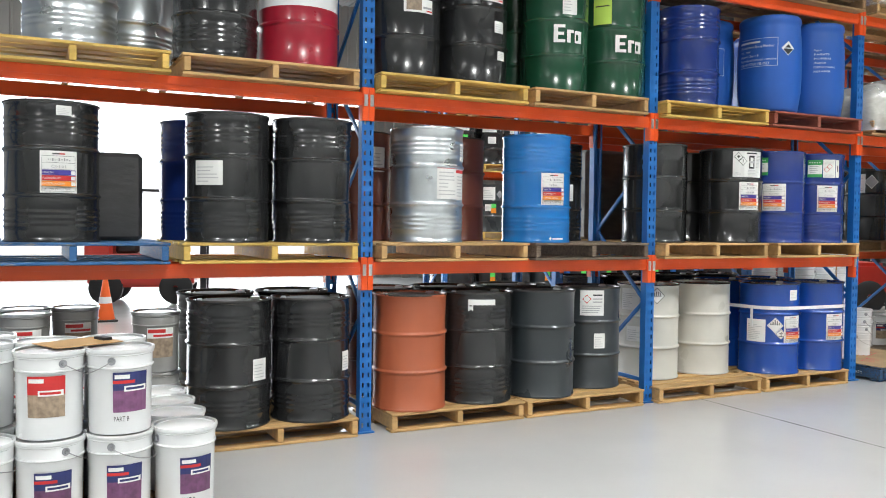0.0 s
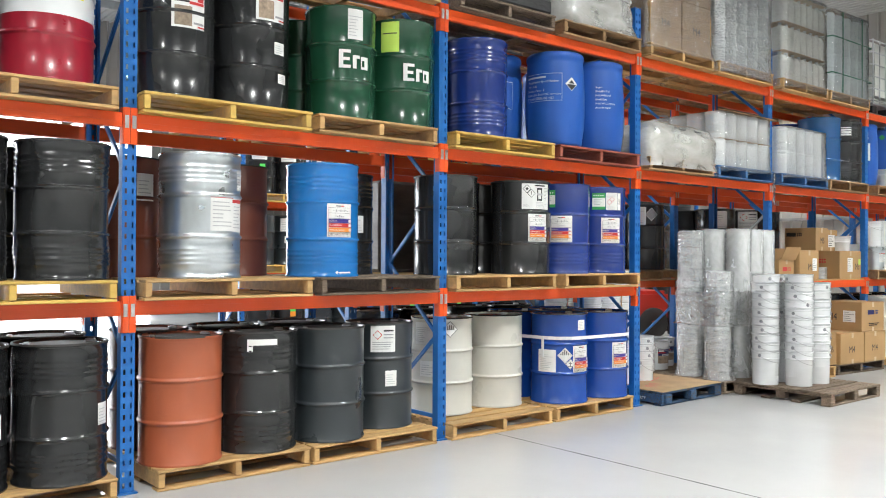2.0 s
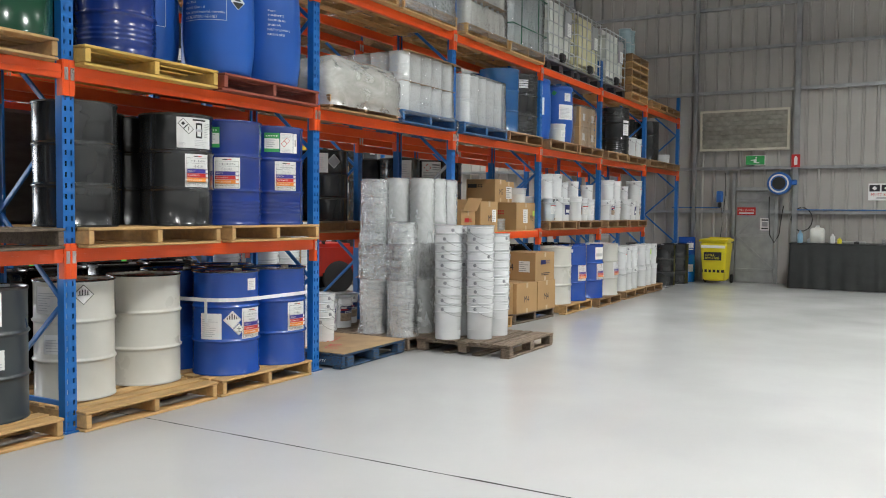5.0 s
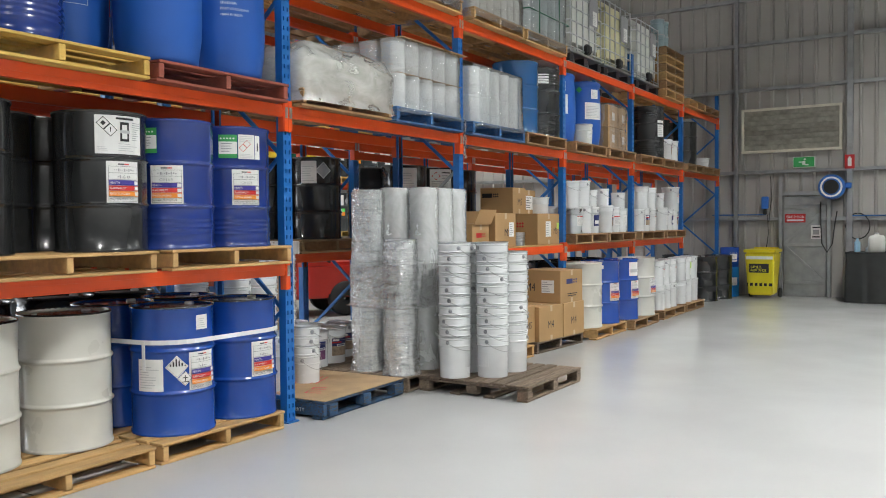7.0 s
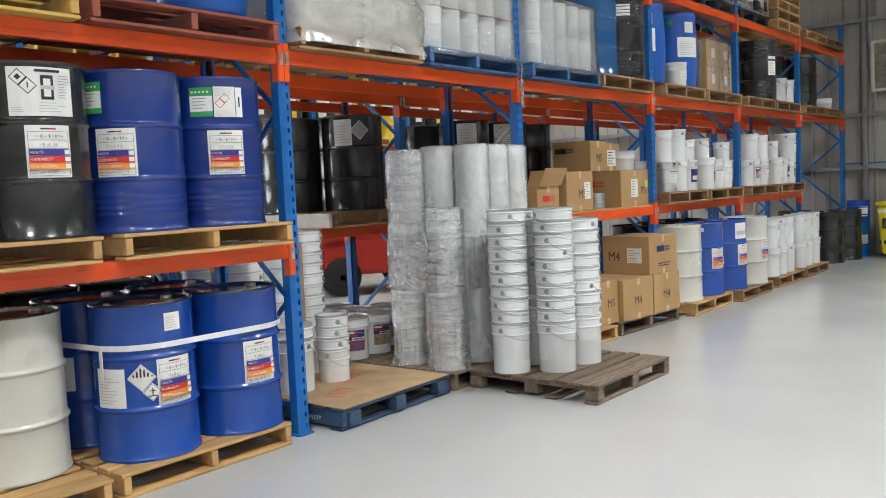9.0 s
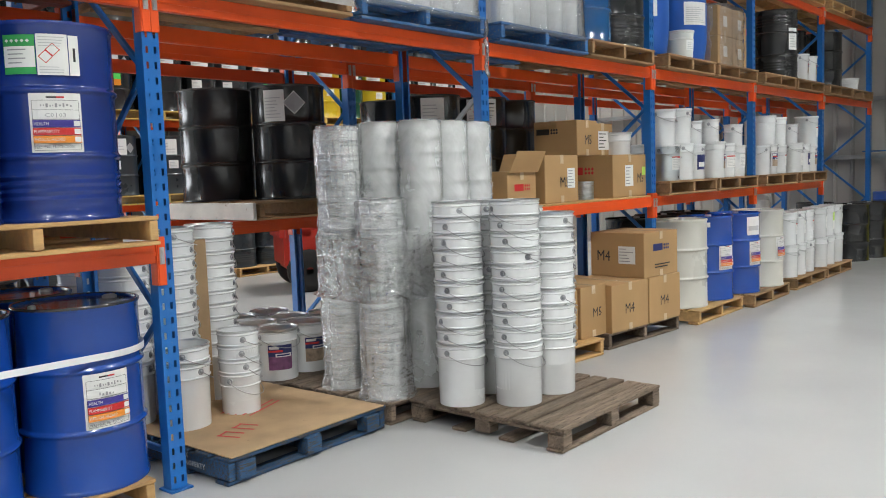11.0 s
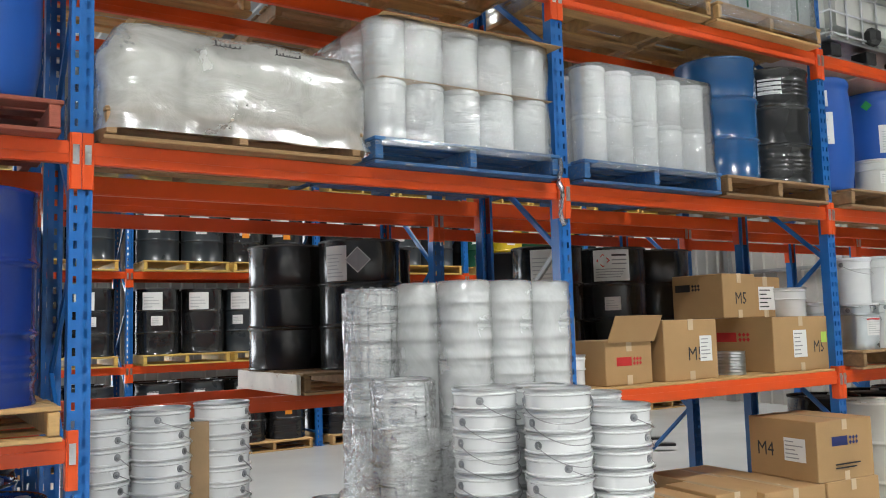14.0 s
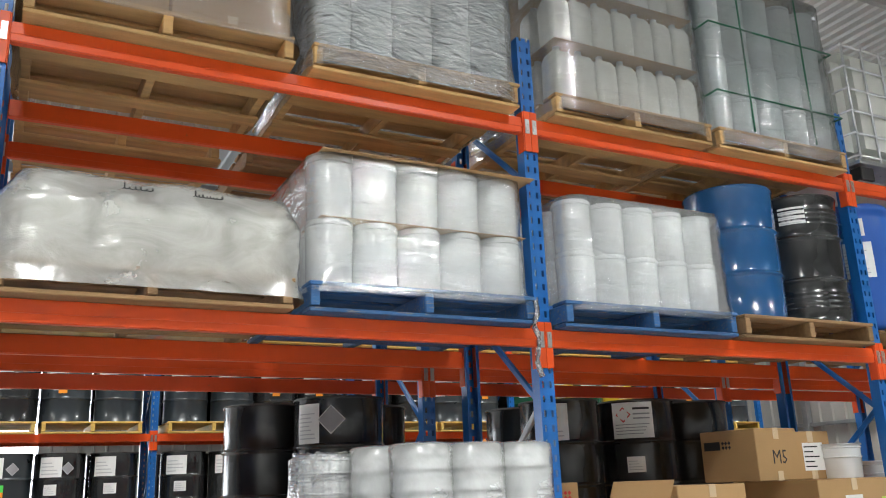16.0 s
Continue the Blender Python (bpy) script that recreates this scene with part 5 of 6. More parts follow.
def hull(circles, r, n):
    """The tight outline round several equal circles, with even steps."""
    pts = sorted(p for x, y in circles for p in circle(x, y, r, 48))

    def half(seq):
        out = []
        for p in seq:
            while len(out) > 1 and (out[-1][0] - out[-2][0]) * (p[1] - out[-2][1]) - (out[-1][1] - out[-2][1]) * (p[0] - out[-2][0]) <= 0:
                out.pop()
            out.append(p)
        return out[:-1]
    ring = half(pts) + half(pts[::-1])
    ring.append(ring[0])
    length = [0.0]
    for p, q in zip(ring, ring[1:]):
        length.append(length[-1] + math.hypot(q[0] - p[0], q[1] - p[1]))
    out, k = [], 0
    for i in range(n):
        d = length[-1] * i / n
        while length[k + 1] < d:
            k += 1
        f = (d - length[k]) / max(1e-6, length[k + 1] - length[k])
        out.append((ring[k][0] + f * (ring[k + 1][0] - ring[k][0]), ring[k][1] + f * (ring[k + 1][1] - ring[k][1])))
    return out


for i, (x, y, n_) in enumerate(((9.06, 5.88, 15), (9.30, 5.725, 15), (9.395, 5.445, 15), (9.68, 5.445, 15), (9.965, 5.46, 15), (9.005, 5.455, 10))):
    st_ = (1.91 - 0.145 - 0.385) / 14 if n_ == 15 else 0.1
    pail_stack(x, y, 0.145, n_, 0.139, 0.385, st_, 30 + i, handle=False)
    if i in (0, 5):
        creased_film("stretch_film", circle(x, y, 0.155, 110), 0.15, 1.92 if n_ == 15 else 1.43, i + 2.3, FILMC, "crumpled clear stretch film round a stack of pails", 0.30, 0.012, 0.02)
    else:
        film_column(x, y, 0.15, 1.925, 0.140, i + 1, VEIL)
creased_film("stretch_film", hull(((9.06, 5.88), (9.005, 5.455), (9.395, 5.445)), 0.166, 220), 0.78, 1.19, 4.4, FILMC, "creased clear stretch film band round several stacks of pails", 0.5, 0.014)
pg = pallet(9.602, 4.693, 0, OLD, -0.4, 1.165, 1.165, "weathered grey wooden pallet on the floor under nested pails", blocks=True)
for i, (x, y, n_, st_) in enumerate(((9.16, 4.95, 10, 0.097), (9.36, 4.66, 10, 0.097), (9.71, 4.63, 9, 0.097), (9.50, 4.98, 10, 0.096), (9.84, 4.95, 9, 0.101), (10.35, 6.05, 7, 0.099), (10.6, 6.2, 8, 0.09))):
    pail_stack(x, y, 0.145 if i < 5 else 0.0, n_, 0.152, 0.385, st_, 50 + i, turn=(8, 12, 100, 60, 110, 100, 100)[i])

# ---- bay four: cartons ----
dk = thing("shelf_board", pose(11.485, 5.44, TOPS[1]), "thin timber shelf board across the rack beams", "shelf board")
part("board", box_mesh(2.58, 0.92, 0.016, WOODS[PINE], 0.002), dk, pose(0, 0.475, 0.009))
ZS = TOPS[1] + 0.018
carton(11.26, 5.72, ZS, 0.52, 0.42, 0.40, 0, M5 + [("r", 0.08, -0.08, 0.20, 0.09, PAPER)] + bars(0.09, -0.07, 0.19, 0.08, 6, GREYP, 1), mark_side=logo_marks(-0.12, 0.05, 1.0, INK))
carton(12.46, 5.86, ZS, 0.66, 0.70, 0.40, 0, [("t", 0.14, -0.07, 0.09, 0.13, "M5", INK), ("r", -0.10, -0.10, 0.06, 0.10, PAPER), ("r", 0.24, 0.0, 0.31, 0.08, LIME)] + bars(-0.09, -0.09, 0.05, 0.09, 6, GREYP, 4), mark_side=logo_marks(-0.15, 0.02, 1.3, PRED))
carton(12.08, 5.98, ZS + 0.402, 0.40, 0.46, 0.33, 3, [("t", -0.06, -0.06, 0.09, 0.14, "M5", INK)], mark_side=logo_marks(-0.2, 0.04, 1.0, INK))
carton(12.48, 6.0, ZS + 0.402, 0.34, 0.4, 0.31, -4, [("r", -0.08, -0.1, 0.1, 0.08, PAPER)] + bars(-0.07, -0.09, 0.09, 0.07, 5, INK, 7))
carton(10.70, 5.72, ZS, 0.44, 0.36, 0.28, 4, logo_marks(-0.12, -0.02, 1.0, PRED), open_top=True, words="open brown cardboard carton with raised flaps")
carton(10.52, 6.16, ZS, 0.34, 0.3, 0.44, 0, logo_marks(-0.12, 0.12, 1.0, PRED))
pail(10.33, 5.64, ZS, 0.075, 0.20, words="small white plastic tub on the shelf", handle=False, group="tubs")
tr = thing("lid_stack", pose(11.84, 5.66, ZS), "stack of pale metal pail lids on the shelf", "lids")
for i in range(8):
    part("lid", lathe_mesh("flatlid", [(0, 0.012), (0.085, 0.012), (0.095, 0.017), (0.10, 0.017), (0.10, 0.0), (0.097, 0.0)], ZINC, 24), tr, pose(0, 0, i * 0.021))
for i, (x, y) in enumerate(((12.36, 6.28), (12.68, 5.75), (12.46, 6.12))):
    pail(x, y, ZS + (0.402 if i == 2 else 0.402), 0.13, 0.17 + 0.05 * i, lid=ZINC, group="tins on the shelf", words="squat metal tin with lid", handle=False) if i < 2 else None
pallet(10.94, 5.77, 0, PINE, -5, 0.92, 1.1, "pale pine pallet on the floor under cartons")
pallet(12.146, 5.759, 0, OLD, -4.5, 1.2, 1.165, "weathered wooden pallet on the floor under cartons")
carton(11.00, 5.565, 0.146, 0.36, 0.46, 0.42, -5, [("t", -0.02, -0.05, 0.08, 0.13, "M5", INK)])
carton(11.377, 5.515, 0.146, 0.37, 0.46, 0.44, -5, [("t", -0.02, -0.05, 0.08, 0.13, "M5", INK)])
carton(11.842, 5.473, 0.146, 0.58, 0.58, 0.42, -5, M4)
carton(12.412, 5.418, 0.146, 0.54, 0.58, 0.42, -5, M4)
carton(11.895, 6.03, 0.146, 0.60, 0.50, 0.40, -5)
carton(12.36, 5.427, 0.568, 0.58, 0.58, 0.41, -5, logo_marks(-0.14, 0.03, 1.15, NAVYP) + [("r", -0.12, -0.1, 0.14, -0.09, INK), ("r", -0.12, -0.125, 0.1, -0.115, INK)], mark_side=[("t", -0.22, -0.06, 0.10, 0.15, "M4", INK), ("r", 0.02, -0.08, 0.20, 0.08, PAPER)] + bars(0.03, -0.07, 0.19, 0.07, 5, GREYP, 9))

# ---- bays five and six: pails and tins ----
for x, z in ((13.56, TOPS[1]), (14.80, TOPS[1]), (16.26, TOPS[1]), (17.56, TOPS[1])):
    pallet(x, YP, z, HARD, 0, 1.18)
rngp = random.Random(8)
PL = (plain_label(0.16, 0.14, 4, PRED, 2), plain_label(0.14, 0.16, 5, None, 6), [("r", -0.07, -0.08, 0.07, 0.08, NAVYP), ("r", -0.05, -0.05, 0.05, 0.0, PAPER)], product(0.15, 0.16))
for i, x in enumerate((13.24, 13.62, 13.95, 14.42, 14.76, 15.12, 15.86, 16.18, 16.58, 17.12, 17.50, 17.88)):
    h0 = (0.36, 0.38, 0.37, 0.40, 0.38, 0.36)[i % 6]
    pail(x, 5.52 + 0.02 * (i % 3), Z1, 0.148, h0, 40 * i, body=GALV if i == 0 else WHITE, lid=WHITE, labels=[("printed product label", rngp.uniform(-20, 40), 0.18, PL[i % 4])], words="lidded white pail with a printed label on a rack pallet", group="pails on the racking")
    pail(x + 0.02, 5.86, Z1, 0.148, 0.38, 25 * i, lid=WHITE, group="pails on the racking", handle=False)
    if i in (0, 1, 7, 8):
        pail(x + 0.01, 5.56, Z1 + h0 + 0.002, 0.142, 0.36, 70 * i, lid=WHITE, words="lidded white pail standing on another pail", group="pails on the racking")
    elif i in (2, 3, 5, 9):
        pail(x, 5.55, Z1 + h0 + 0.002, 0.11, 0.25, 20, lid=WHITE, words="small white tin standing on a pail", group="pails on the racking")
    elif i == 11:
        pail(x, 5.56, Z1 + h0 + 0.002, 0.16, 0.42, 20, lid=WHITE, labels=[("printed product label", 10, 0.2, PL[0])], group="pails on the racking")
for i, x in enumerate((15.86, 16.18, 16.52, 17.08, 17.42, 17.80)):
    pail(x, 5.19, Z0, 0.155, 0.40, 30 * i, lid=WHITE, words="white lidded pail on a floor pallet", group="pails on floor pallets")
    pail(x, 5.60, Z0, 0.155, 0.40, 30 * i, lid=WHITE, group="pails on floor pallets", handle=False, words="white lidded pail on a floor pallet")
    pail(x + 0.01, 5.20, Z0 + 0.402, 0.152, 0.40, 50 * i, lid=WHITE, labels=[("lime green and white label", 20, 0.2, [("r", -0.09, -0.12, 0.09, 0.12, LIME), ("r", -0.09, -0.12, 0.0, 0.0, PAPER)] if i == 4 else PL[i % 2])], words="white lidded pail standing on another pail", group="pails on floor pallets")
pail(16.9, 5.9, Z0 + 0.40, 0.16, 0.60, 0, lid=WHITE, group="pails on floor pallets", handle=False)
# level two small things
pail(13.50, 5.47, Z2, 0.14, 0.27, body=MILK, lid=MILK, labels=[("white paper label", 0, 0.12, plain_label(0.18, 0.1, 2))], words="cream plastic tub on a rack pallet", handle=False, group="tubs")
for i, x in enumerate((17.55, 17.92)):
    pail(x, 5.58, Z2, 0.15, 0.38, 30, lid=WHITE, labels=[("printed label", 20, 0.2, PL[3])], group="pails on the racking")
pail(19.78, 5.52, Z2, 0.17, 0.18, lid=WHITE, group="tubs", handle=False, words="shallow white tub on a rack pallet")
for i in range(2):
    for j in range(2):
        for k in range(2):
            carton(14.58 + 0.42 * i, 5.62 + 0.40 * j, Z2 + 0.33 * k, 0.41, 0.39, 0.325, 0, [("r", -0.05, -0.06, 0.06, 0.06, PAPER)])
# wrapped cartons get a film of their own


def film_box(x, y, z, sx, sy, sz, material, seed, rz=0, slump=0.0, words="clear stretch film wrapped round a pallet load", bulge=0.02, skirt=0.0, power=5.0):
    """A crumpled film cover round a load: rounded box section, loose at the foot."""
    seg, rings = 72, 18
    verts, faces = [], []
    for i in range(rings + 1):
        t = i / rings
        for s in range(seg):
            a = 2 * math.pi * s / seg
            c, d = math.cos(a), math.sin(a)
            k = (abs(c) ** power + abs(d) ** power) ** (-1 / power)
            q = 1 + skirt * max(0, 0.15 - t) * 4 - slump * max(0, t - 0.72) * 2.2
            w = bulge * noise.noise(Vector((c * 3 + seed, d * 3, t * 3))) + bulge * 0.6 * noise.noise(Vector((c * 9 + seed, d * 9, t * 9)))
            verts.append(((sx / 2 * k * q + w) * c, (sy / 2 * k * q + w) * d, sz * t + (0.10 * slump * noise.noise(Vector((c * 2 + seed, d * 2, 3.3))) if t > 0.8 else 0)))
    for i in range(rings):
        for s in range(seg):
            b, c = i * seg + s, i * seg + (s + 1) % seg
            faces.append((b, c, c + seg, b + seg))
    top = len(verts)
    verts.append((0, 0, sz * 1.0))
    for s in range(seg):
        faces.append((rings * seg + s, rings * seg + (s + 1) % seg, top))
    me = bpy.data.meshes.new("mesh")
    me.from_pydata(verts, [], faces)
    me.materials.append(material)
    me.polygons.foreach_set("use_smooth", [True] * len(me.polygons))
    ob = new("stretch_film", me)
    ob.matrix_basis = pose(x, y, z, 0, 0, rz)
    ob.visible_shadow = False
    return tagged(ob, words, "stretch film")


film_box(14.80, 5.82, Z2 + 0.002, 0.90, 0.86, 0.68, FILM, 3)

# ---- bay three and four, level two: wrapped loads ----
pallet(8.13, YP, TOPS[2], HARD, 0, 1.22)
pallet(9.42, YP, TOPS[2], CHEP, 0, 1.22)
pallet(10.84, YP, TOPS[2], CHEP, 0, 1.24)
JUG = [(0.02, 0.0), (0.14, 0.0), (0.155, 0.015), (0.158, 0.30), (0.15, 0.36), (0.12, 0.40), (0.05, 0.42), (0.04, 0.46), (0.0, 0.46)]


def jug(x, y, z, sx=1.0, h=0.46, material=MILK, words="milky plastic jerrycan in a wrapped load", group="jerrycans"):
    """A rounded square jerrycan with shoulder, neck and cap."""
    key = ("jug", round(h, 2), material.name)
    if key not in MESHES:
        verts, faces, seg = [], [], 24
        for r, z_ in JUG:
            for s in range(seg):
                a = 2 * math.pi * s / seg
                c, d = math.cos(a), math.sin(a)
                k = (abs(c) ** 6 + abs(d) ** 6) ** (-1 / 6) if r > 0.06 else 1
                verts.append((r * k * c, r * k * d, z_ * h / 0.46))
        for i in range(len(JUG) - 1):
            for s in range(seg):
                b, c = i * seg + s, i * seg + (s + 1) % seg
                faces.append((b, c, c + seg, b + seg))
        me = bpy.data.meshes.new("mesh")
        me.from_pydata(verts, [], faces)
        me.materials.append(material)
        me.polygons.foreach_set("use_smooth", [True] * len(me.polygons))
        MESHES[key] = me
    j = thing("jerrycan", pose(x, y, z) @ Matrix.Diagonal((sx, sx, 1, 1)), words, "jerrycan", group)
    part("body", MESHES[key], j)
    part("cap", lathe_mesh(("jcap",), [(0.045, 0), (0.045, 0.03), (0, 0.03)], PLASTW, 12), j, pose(0, 0, h - 0.02))
    return j


for i in range(4):
    for j in range(3):
        jug(7.75 + 0.28 * i, 5.56 + 0.33 * j, Z2, 0.87, 0.36)
film_box(8.15, 5.92, Z2 - 0.10, 1.285, 1.225, 0.48, FILMM, 5, 0, 0.16, "milky crumpled stretch film over a load of jerrycans", 0.02, 0.04, 13.0)
def scribble(x, n, seed, words):
    """A quick hand-drawn word of uneven loops."""
    rng = random.Random(seed)
    pts, u = [], 0.0
    for k in range(n):
        up = 0.030 if k == 0 else rng.uniform(0.006, 0.016)
        w = rng.uniform(0.012, 0.026)
        for q in range(8):
            a = 2 * math.pi * q / 8
            pts.append((u + w * q / 8 + 0.35 * w * math.sin(a), 0, up * (1 - math.cos(a)) * 0.5 + rng.uniform(-0.001, 0.001)))
        u += w
    ob = new("marker_writing", tube_mesh(None, pts, 0.0026, INK, 4))
    ob.matrix_basis = pose(x, 5.303, Z2 + 0.318, -10, 0, 0)
    return tagged(ob, words, "marker writing")


scribble(7.98, 6, 3, "black marker scrawl on the milky stretch film")
scribble(8.27, 8, 9, "black marker scrawl on the milky stretch film")


PALETUB = mat("pale_blue_plastic", (0.50, 0.565, 0.58), 0.4, 0, 0.06, 6, 0.05)


def tub(x, y, z, r, h, words="white round plastic tub in a wrapped load", group="wrapped white tubs", plastic=PLASTW):
    d = thing("tub", pose(x, y, z), words, "tub", group)
    part("body", lathe_mesh(("tub", r, h, plastic.name), [(0.01, 0), (r * 0.9, 0), (r * 0.95, 0.012), (r, h * 0.90), (r * 0.99, h * 0.905)], plastic, 32), d)
    part("lid", lathe_mesh(("tublid", r, h, plastic.name), [(r * 0.99, h * 0.90), (r * 1.03, h * 0.905), (r * 1.03, h * 0.97), (r * 0.98, h), (0, h * 0.995)], plastic, 32), d)
    return d


for lay in range(2):
    for i in range(5):
        for j in range(4):
            if j < 2 or i == 0:
                tub(8.95 + 0.238 * i, 5.48 + 0.25 * j, Z2 + lay * 0.324, 0.116, 0.318)
    sh = thing("cardboard_layer_sheet", pose(9.44, 5.92, Z2 + 0.319 + lay * 0.324), "thin cardboard layer sheet between white tubs", "cardboard")
    part("sheet", box_mesh(1.14 + 0.06 * lay, 1.12 + 0.1 * lay, 0.004, CARD, 0.001), sh, pose(0.02 * lay, 0, 0.002))
film_box(9.42, 5.925, Z2 - 0.05, 1.20, 1.185, 0.69, FILM, 8, 0, 0, "clear stretch film round white tubs", 0.014, 0.05, 12.0)
for lay in range(2):
    for i in range(5):
        for j in range(3):
            if j < 2 or i == 0:
                tub(10.42 + 0.228 * i, 5.50 + 0.25 * j, Z2 + lay * 0.304, 0.111, 0.302)
film_box(10.87, 5.90, Z2 - 0.05, 1.19, 1.14, 0.66, FILM, 12, 0, 0, "clear stretch film round white tubs", 0.014, 0.05, 12.0)
# a loose tail of film
tail = []
for i in range(12):
    tail.append((10.02 + 0.012 * math.sin(i * 1.3), 5.33 + 0.006 * math.sin(i * 2.1), Z2 - 0.02 - i * 0.036))
tl = new("film_tail", tube_mesh(None, tail, 0.016, FILMC, 6))
tagged(tl, "loose twisted tail of stretch film hanging over the beam", "stretch film")

# ---- top level ----
Z3 = TOPS[3] + PH - 0.005
for x, wd in ((2.8, PINE), (4.05, PINE), (5.46, OLD), (6.78, HARD), (8.13, PINE), (9.42, PINE), (10.86, PINE), (12.12, PINE), (20.0, HARD), (18.95, PINE)):
    pallet(x, YP, TOPS[3], wd, 0, 1.2)
for i in range(2):
    for j in range(2):
        carton(7.85 + 0.58 * i, 5.66 + 0.57 * j, Z3, 0.57, 0.56, 0.56, 0, M4 if j == 0 else ())
        carton(7.85 + 0.58 * i, 5.66 + 0.57 * j, Z3 + 0.562, 0.57, 0.56, 0.56, 0, M4 if j == 0 else ())
film_box(8.14, 5.94, Z3 - 0.05, 1.20, 1.18, 1.22, FILM, 21, 0, 0, "clear stretch film round stacked cartons", 0.012, 0.12, 12.0)
for lay in range(4):
    for i in range(5):
        for j in range(2):
            for x_ in (8.95, 11.64):
                tub(x_ + 0.238 * i, 5.48 + 0.24 * j, Z3 + lay * 0.272, 0.115, 0.27, "pale blue-white tub in a wrapped load", "wrapped pale tubs", PALETUB)
film_box(9.42, 5.92, Z3 - 0.12, 1.22, 1.20, 1.25, FILMC, 24, 0, 0, "clear stretch film round stacked tubs", 0.014, 0.02, 12.0)
film_box(12.12, 5.92, Z3 - 0.12, 1.20, 1.20, 1.25, FILM, 27, 0, 0, "clear stretch film round stacked tubs", 0.014, 0.02, 12.0)
for lay in range(3):
    for i in range(7):
        for j in range(2):
            jug(10.38 + 0.16 * i, 5.46 + 0.2 * j, Z3 + lay * 0.372, 0.49, 0.36)
    sh = thing("cardboard_layer_sheet", pose(10.86, 5.92, Z3 + 0.366 + lay * 0.372), "thin cardboard layer sheet between jerrycans", "cardboard")
    part("sheet", box_mesh(1.12, 1.12, 0.004, CARD, 0.001), sh, pose(0, 0, 0.002))
film_box(10.86, 5.92, Z3 - 0.10, 1.20, 1.20, 1.23, FILM, 30, 0, 0, "clear stretch film round layered jerrycans", 0.014, 0.02, 12.0)
for dz in (0.25, 0.75):
    bnd = new("strapping_band", tube_mesh(None, [(11.53, 5.32, Z3 + dz), (12.71, 5.32, Z3 + dz), (12.71, 6.5, Z3 + dz), (11.53, 6.5, Z3 + dz)], 0.008, STRAP, 4, True))
    tagged(bnd, "green plastic strapping round a wrapped load", "strap")
for dx in (11.82, 12.40):
    bnd = new("strapping_band", tube_mesh(None, [(dx, 5.32, Z3), (dx, 5.32, Z3 + 1.12)], 0.008, STRAP, 4))
    tagged(bnd, "green plastic strapping round a wrapped load", "strap")
film_box(6.80, 5.92, Z3 - 0.02, 1.16, 1.16, 0.85, FILMM, 33, 0, 0.2, "milky stretch film over a bagged load", 0.03, 0.15)
bg = thing("bagged_load", pose(6.80, 5.92, Z3), "pale bagged goods stacked on a pallet", "bags")
for k in range(5):
    for s in (-1, 1):
        bmb = bmesh.new()
        add_box(bmb, 0, 0, 0, 0.52, 1.05, 0.15)
        bmesh.ops.bevel(bmb, geom=bmb.edges[:], offset=0.06, segments=3, affect="EDGES")
        part("bag", finish(bmb, PAPER, True), bg, pose(s * 0.27, 0, 0.077 + 0.152 * k))
dr = thing("wrapped_flat_load", pose(5.50, 5.92, Z3), "flat load wrapped in dark film on a pallet", "wrapped load")
part("load", box_mesh(1.1, 1.1, 0.16, BLKWRAP, 0.03), dr, pose(0, 0, 0.08))
bs = thing("wrapped_stack", pose(0.36, YR - 0.08, Z1), "stack of goods tightly wrapped in black film", "wrapped load")
part("load", box_mesh(0.37, 0.62, 0.61, BLKWRAP, 0.03), bs, pose(0, 0, 0.305))


def ibc(x, y, z, liquid=MILK):
    c = thing("ibc_tank", pose(x, y, z), "white plastic bulk liquid tank in a galvanised cage", "bulk tank", "bulk tanks on the top level")
    bm_ = bmesh.new()
    add_box(bm_, 0, 0, 0.65, 1.08, 0.94, 0.94)
    bmesh.ops.bevel(bm_, geom=bm_.edges[:], offset=0.10, segments=4, affect="EDGES")
    part("tank", finish(bm_, liquid, True, 60), c)
    part("cap", lathe_mesh(("ibccap",), [(0.10, 1.115), (0.10, 1.15), (0.09, 1.16), (0, 1.16)], BLKPL, 20), c)
    for k in range(6):
        zz = 0.20 + 0.18 * k
        part("cage_hoop", tube_mesh("hoop", [(-0.57, -0.49, 0), (0.57, -0.49, 0), (0.57, 0.49, 0), (-0.57, 0.49, 0)], 0.010, ZINC, 6, True), c, pose(0, 0, zz))
    for k in range(6):
        for y_ in (-0.49, 0.49):
            part("cage_bar", tube_mesh("cbar", [(0, 0, 0.14), (0, 0, 1.12)], 0.010, ZINC, 6), c, pose(-0.55 + 0.22 * k, y_, 0))
    for k in range(4):
        for x_ in (-0.57, 0.57):
            part("cage_bar", tube_mesh("cbar", [(0, 0, 0.14), (0, 0, 1.12)], 0.010, ZINC, 6), c, pose(x_, -0.33 + 0.22 * k, 0))
    part("plate", box_mesh(0.30, 0.006, 0.40, GREYP, 0.002), c, pose(0.25, -0.505, 0.80))
    part("label", label_mesh(None, on_front(0.28, -0.51, 0.72), plain_label(0.16, 0.2, 4)), c)
    part("base", box_mesh(1.16, 1.0, 0.03, ZINC), c, pose(0, 0, 0.15))
    for x_ in (-0.5, 0, 0.5):
        for y_ in (-0.42, 0.42):
            part("foot", box_mesh(0.14, 0.14, 0.10, BLKPL), c, pose(x_, y_, 0.065))
    for y_ in (-0.42, 0.42):
        part("skid", box_mesh(1.16, 0.10, 0.015, ZINC), c, pose(0, y_, 0.0075))
    part("valve", box_mesh(0.14, 0.10, 0.14, BLKPL, 0.03), c, pose(0, -0.51, 0.24))
    return c


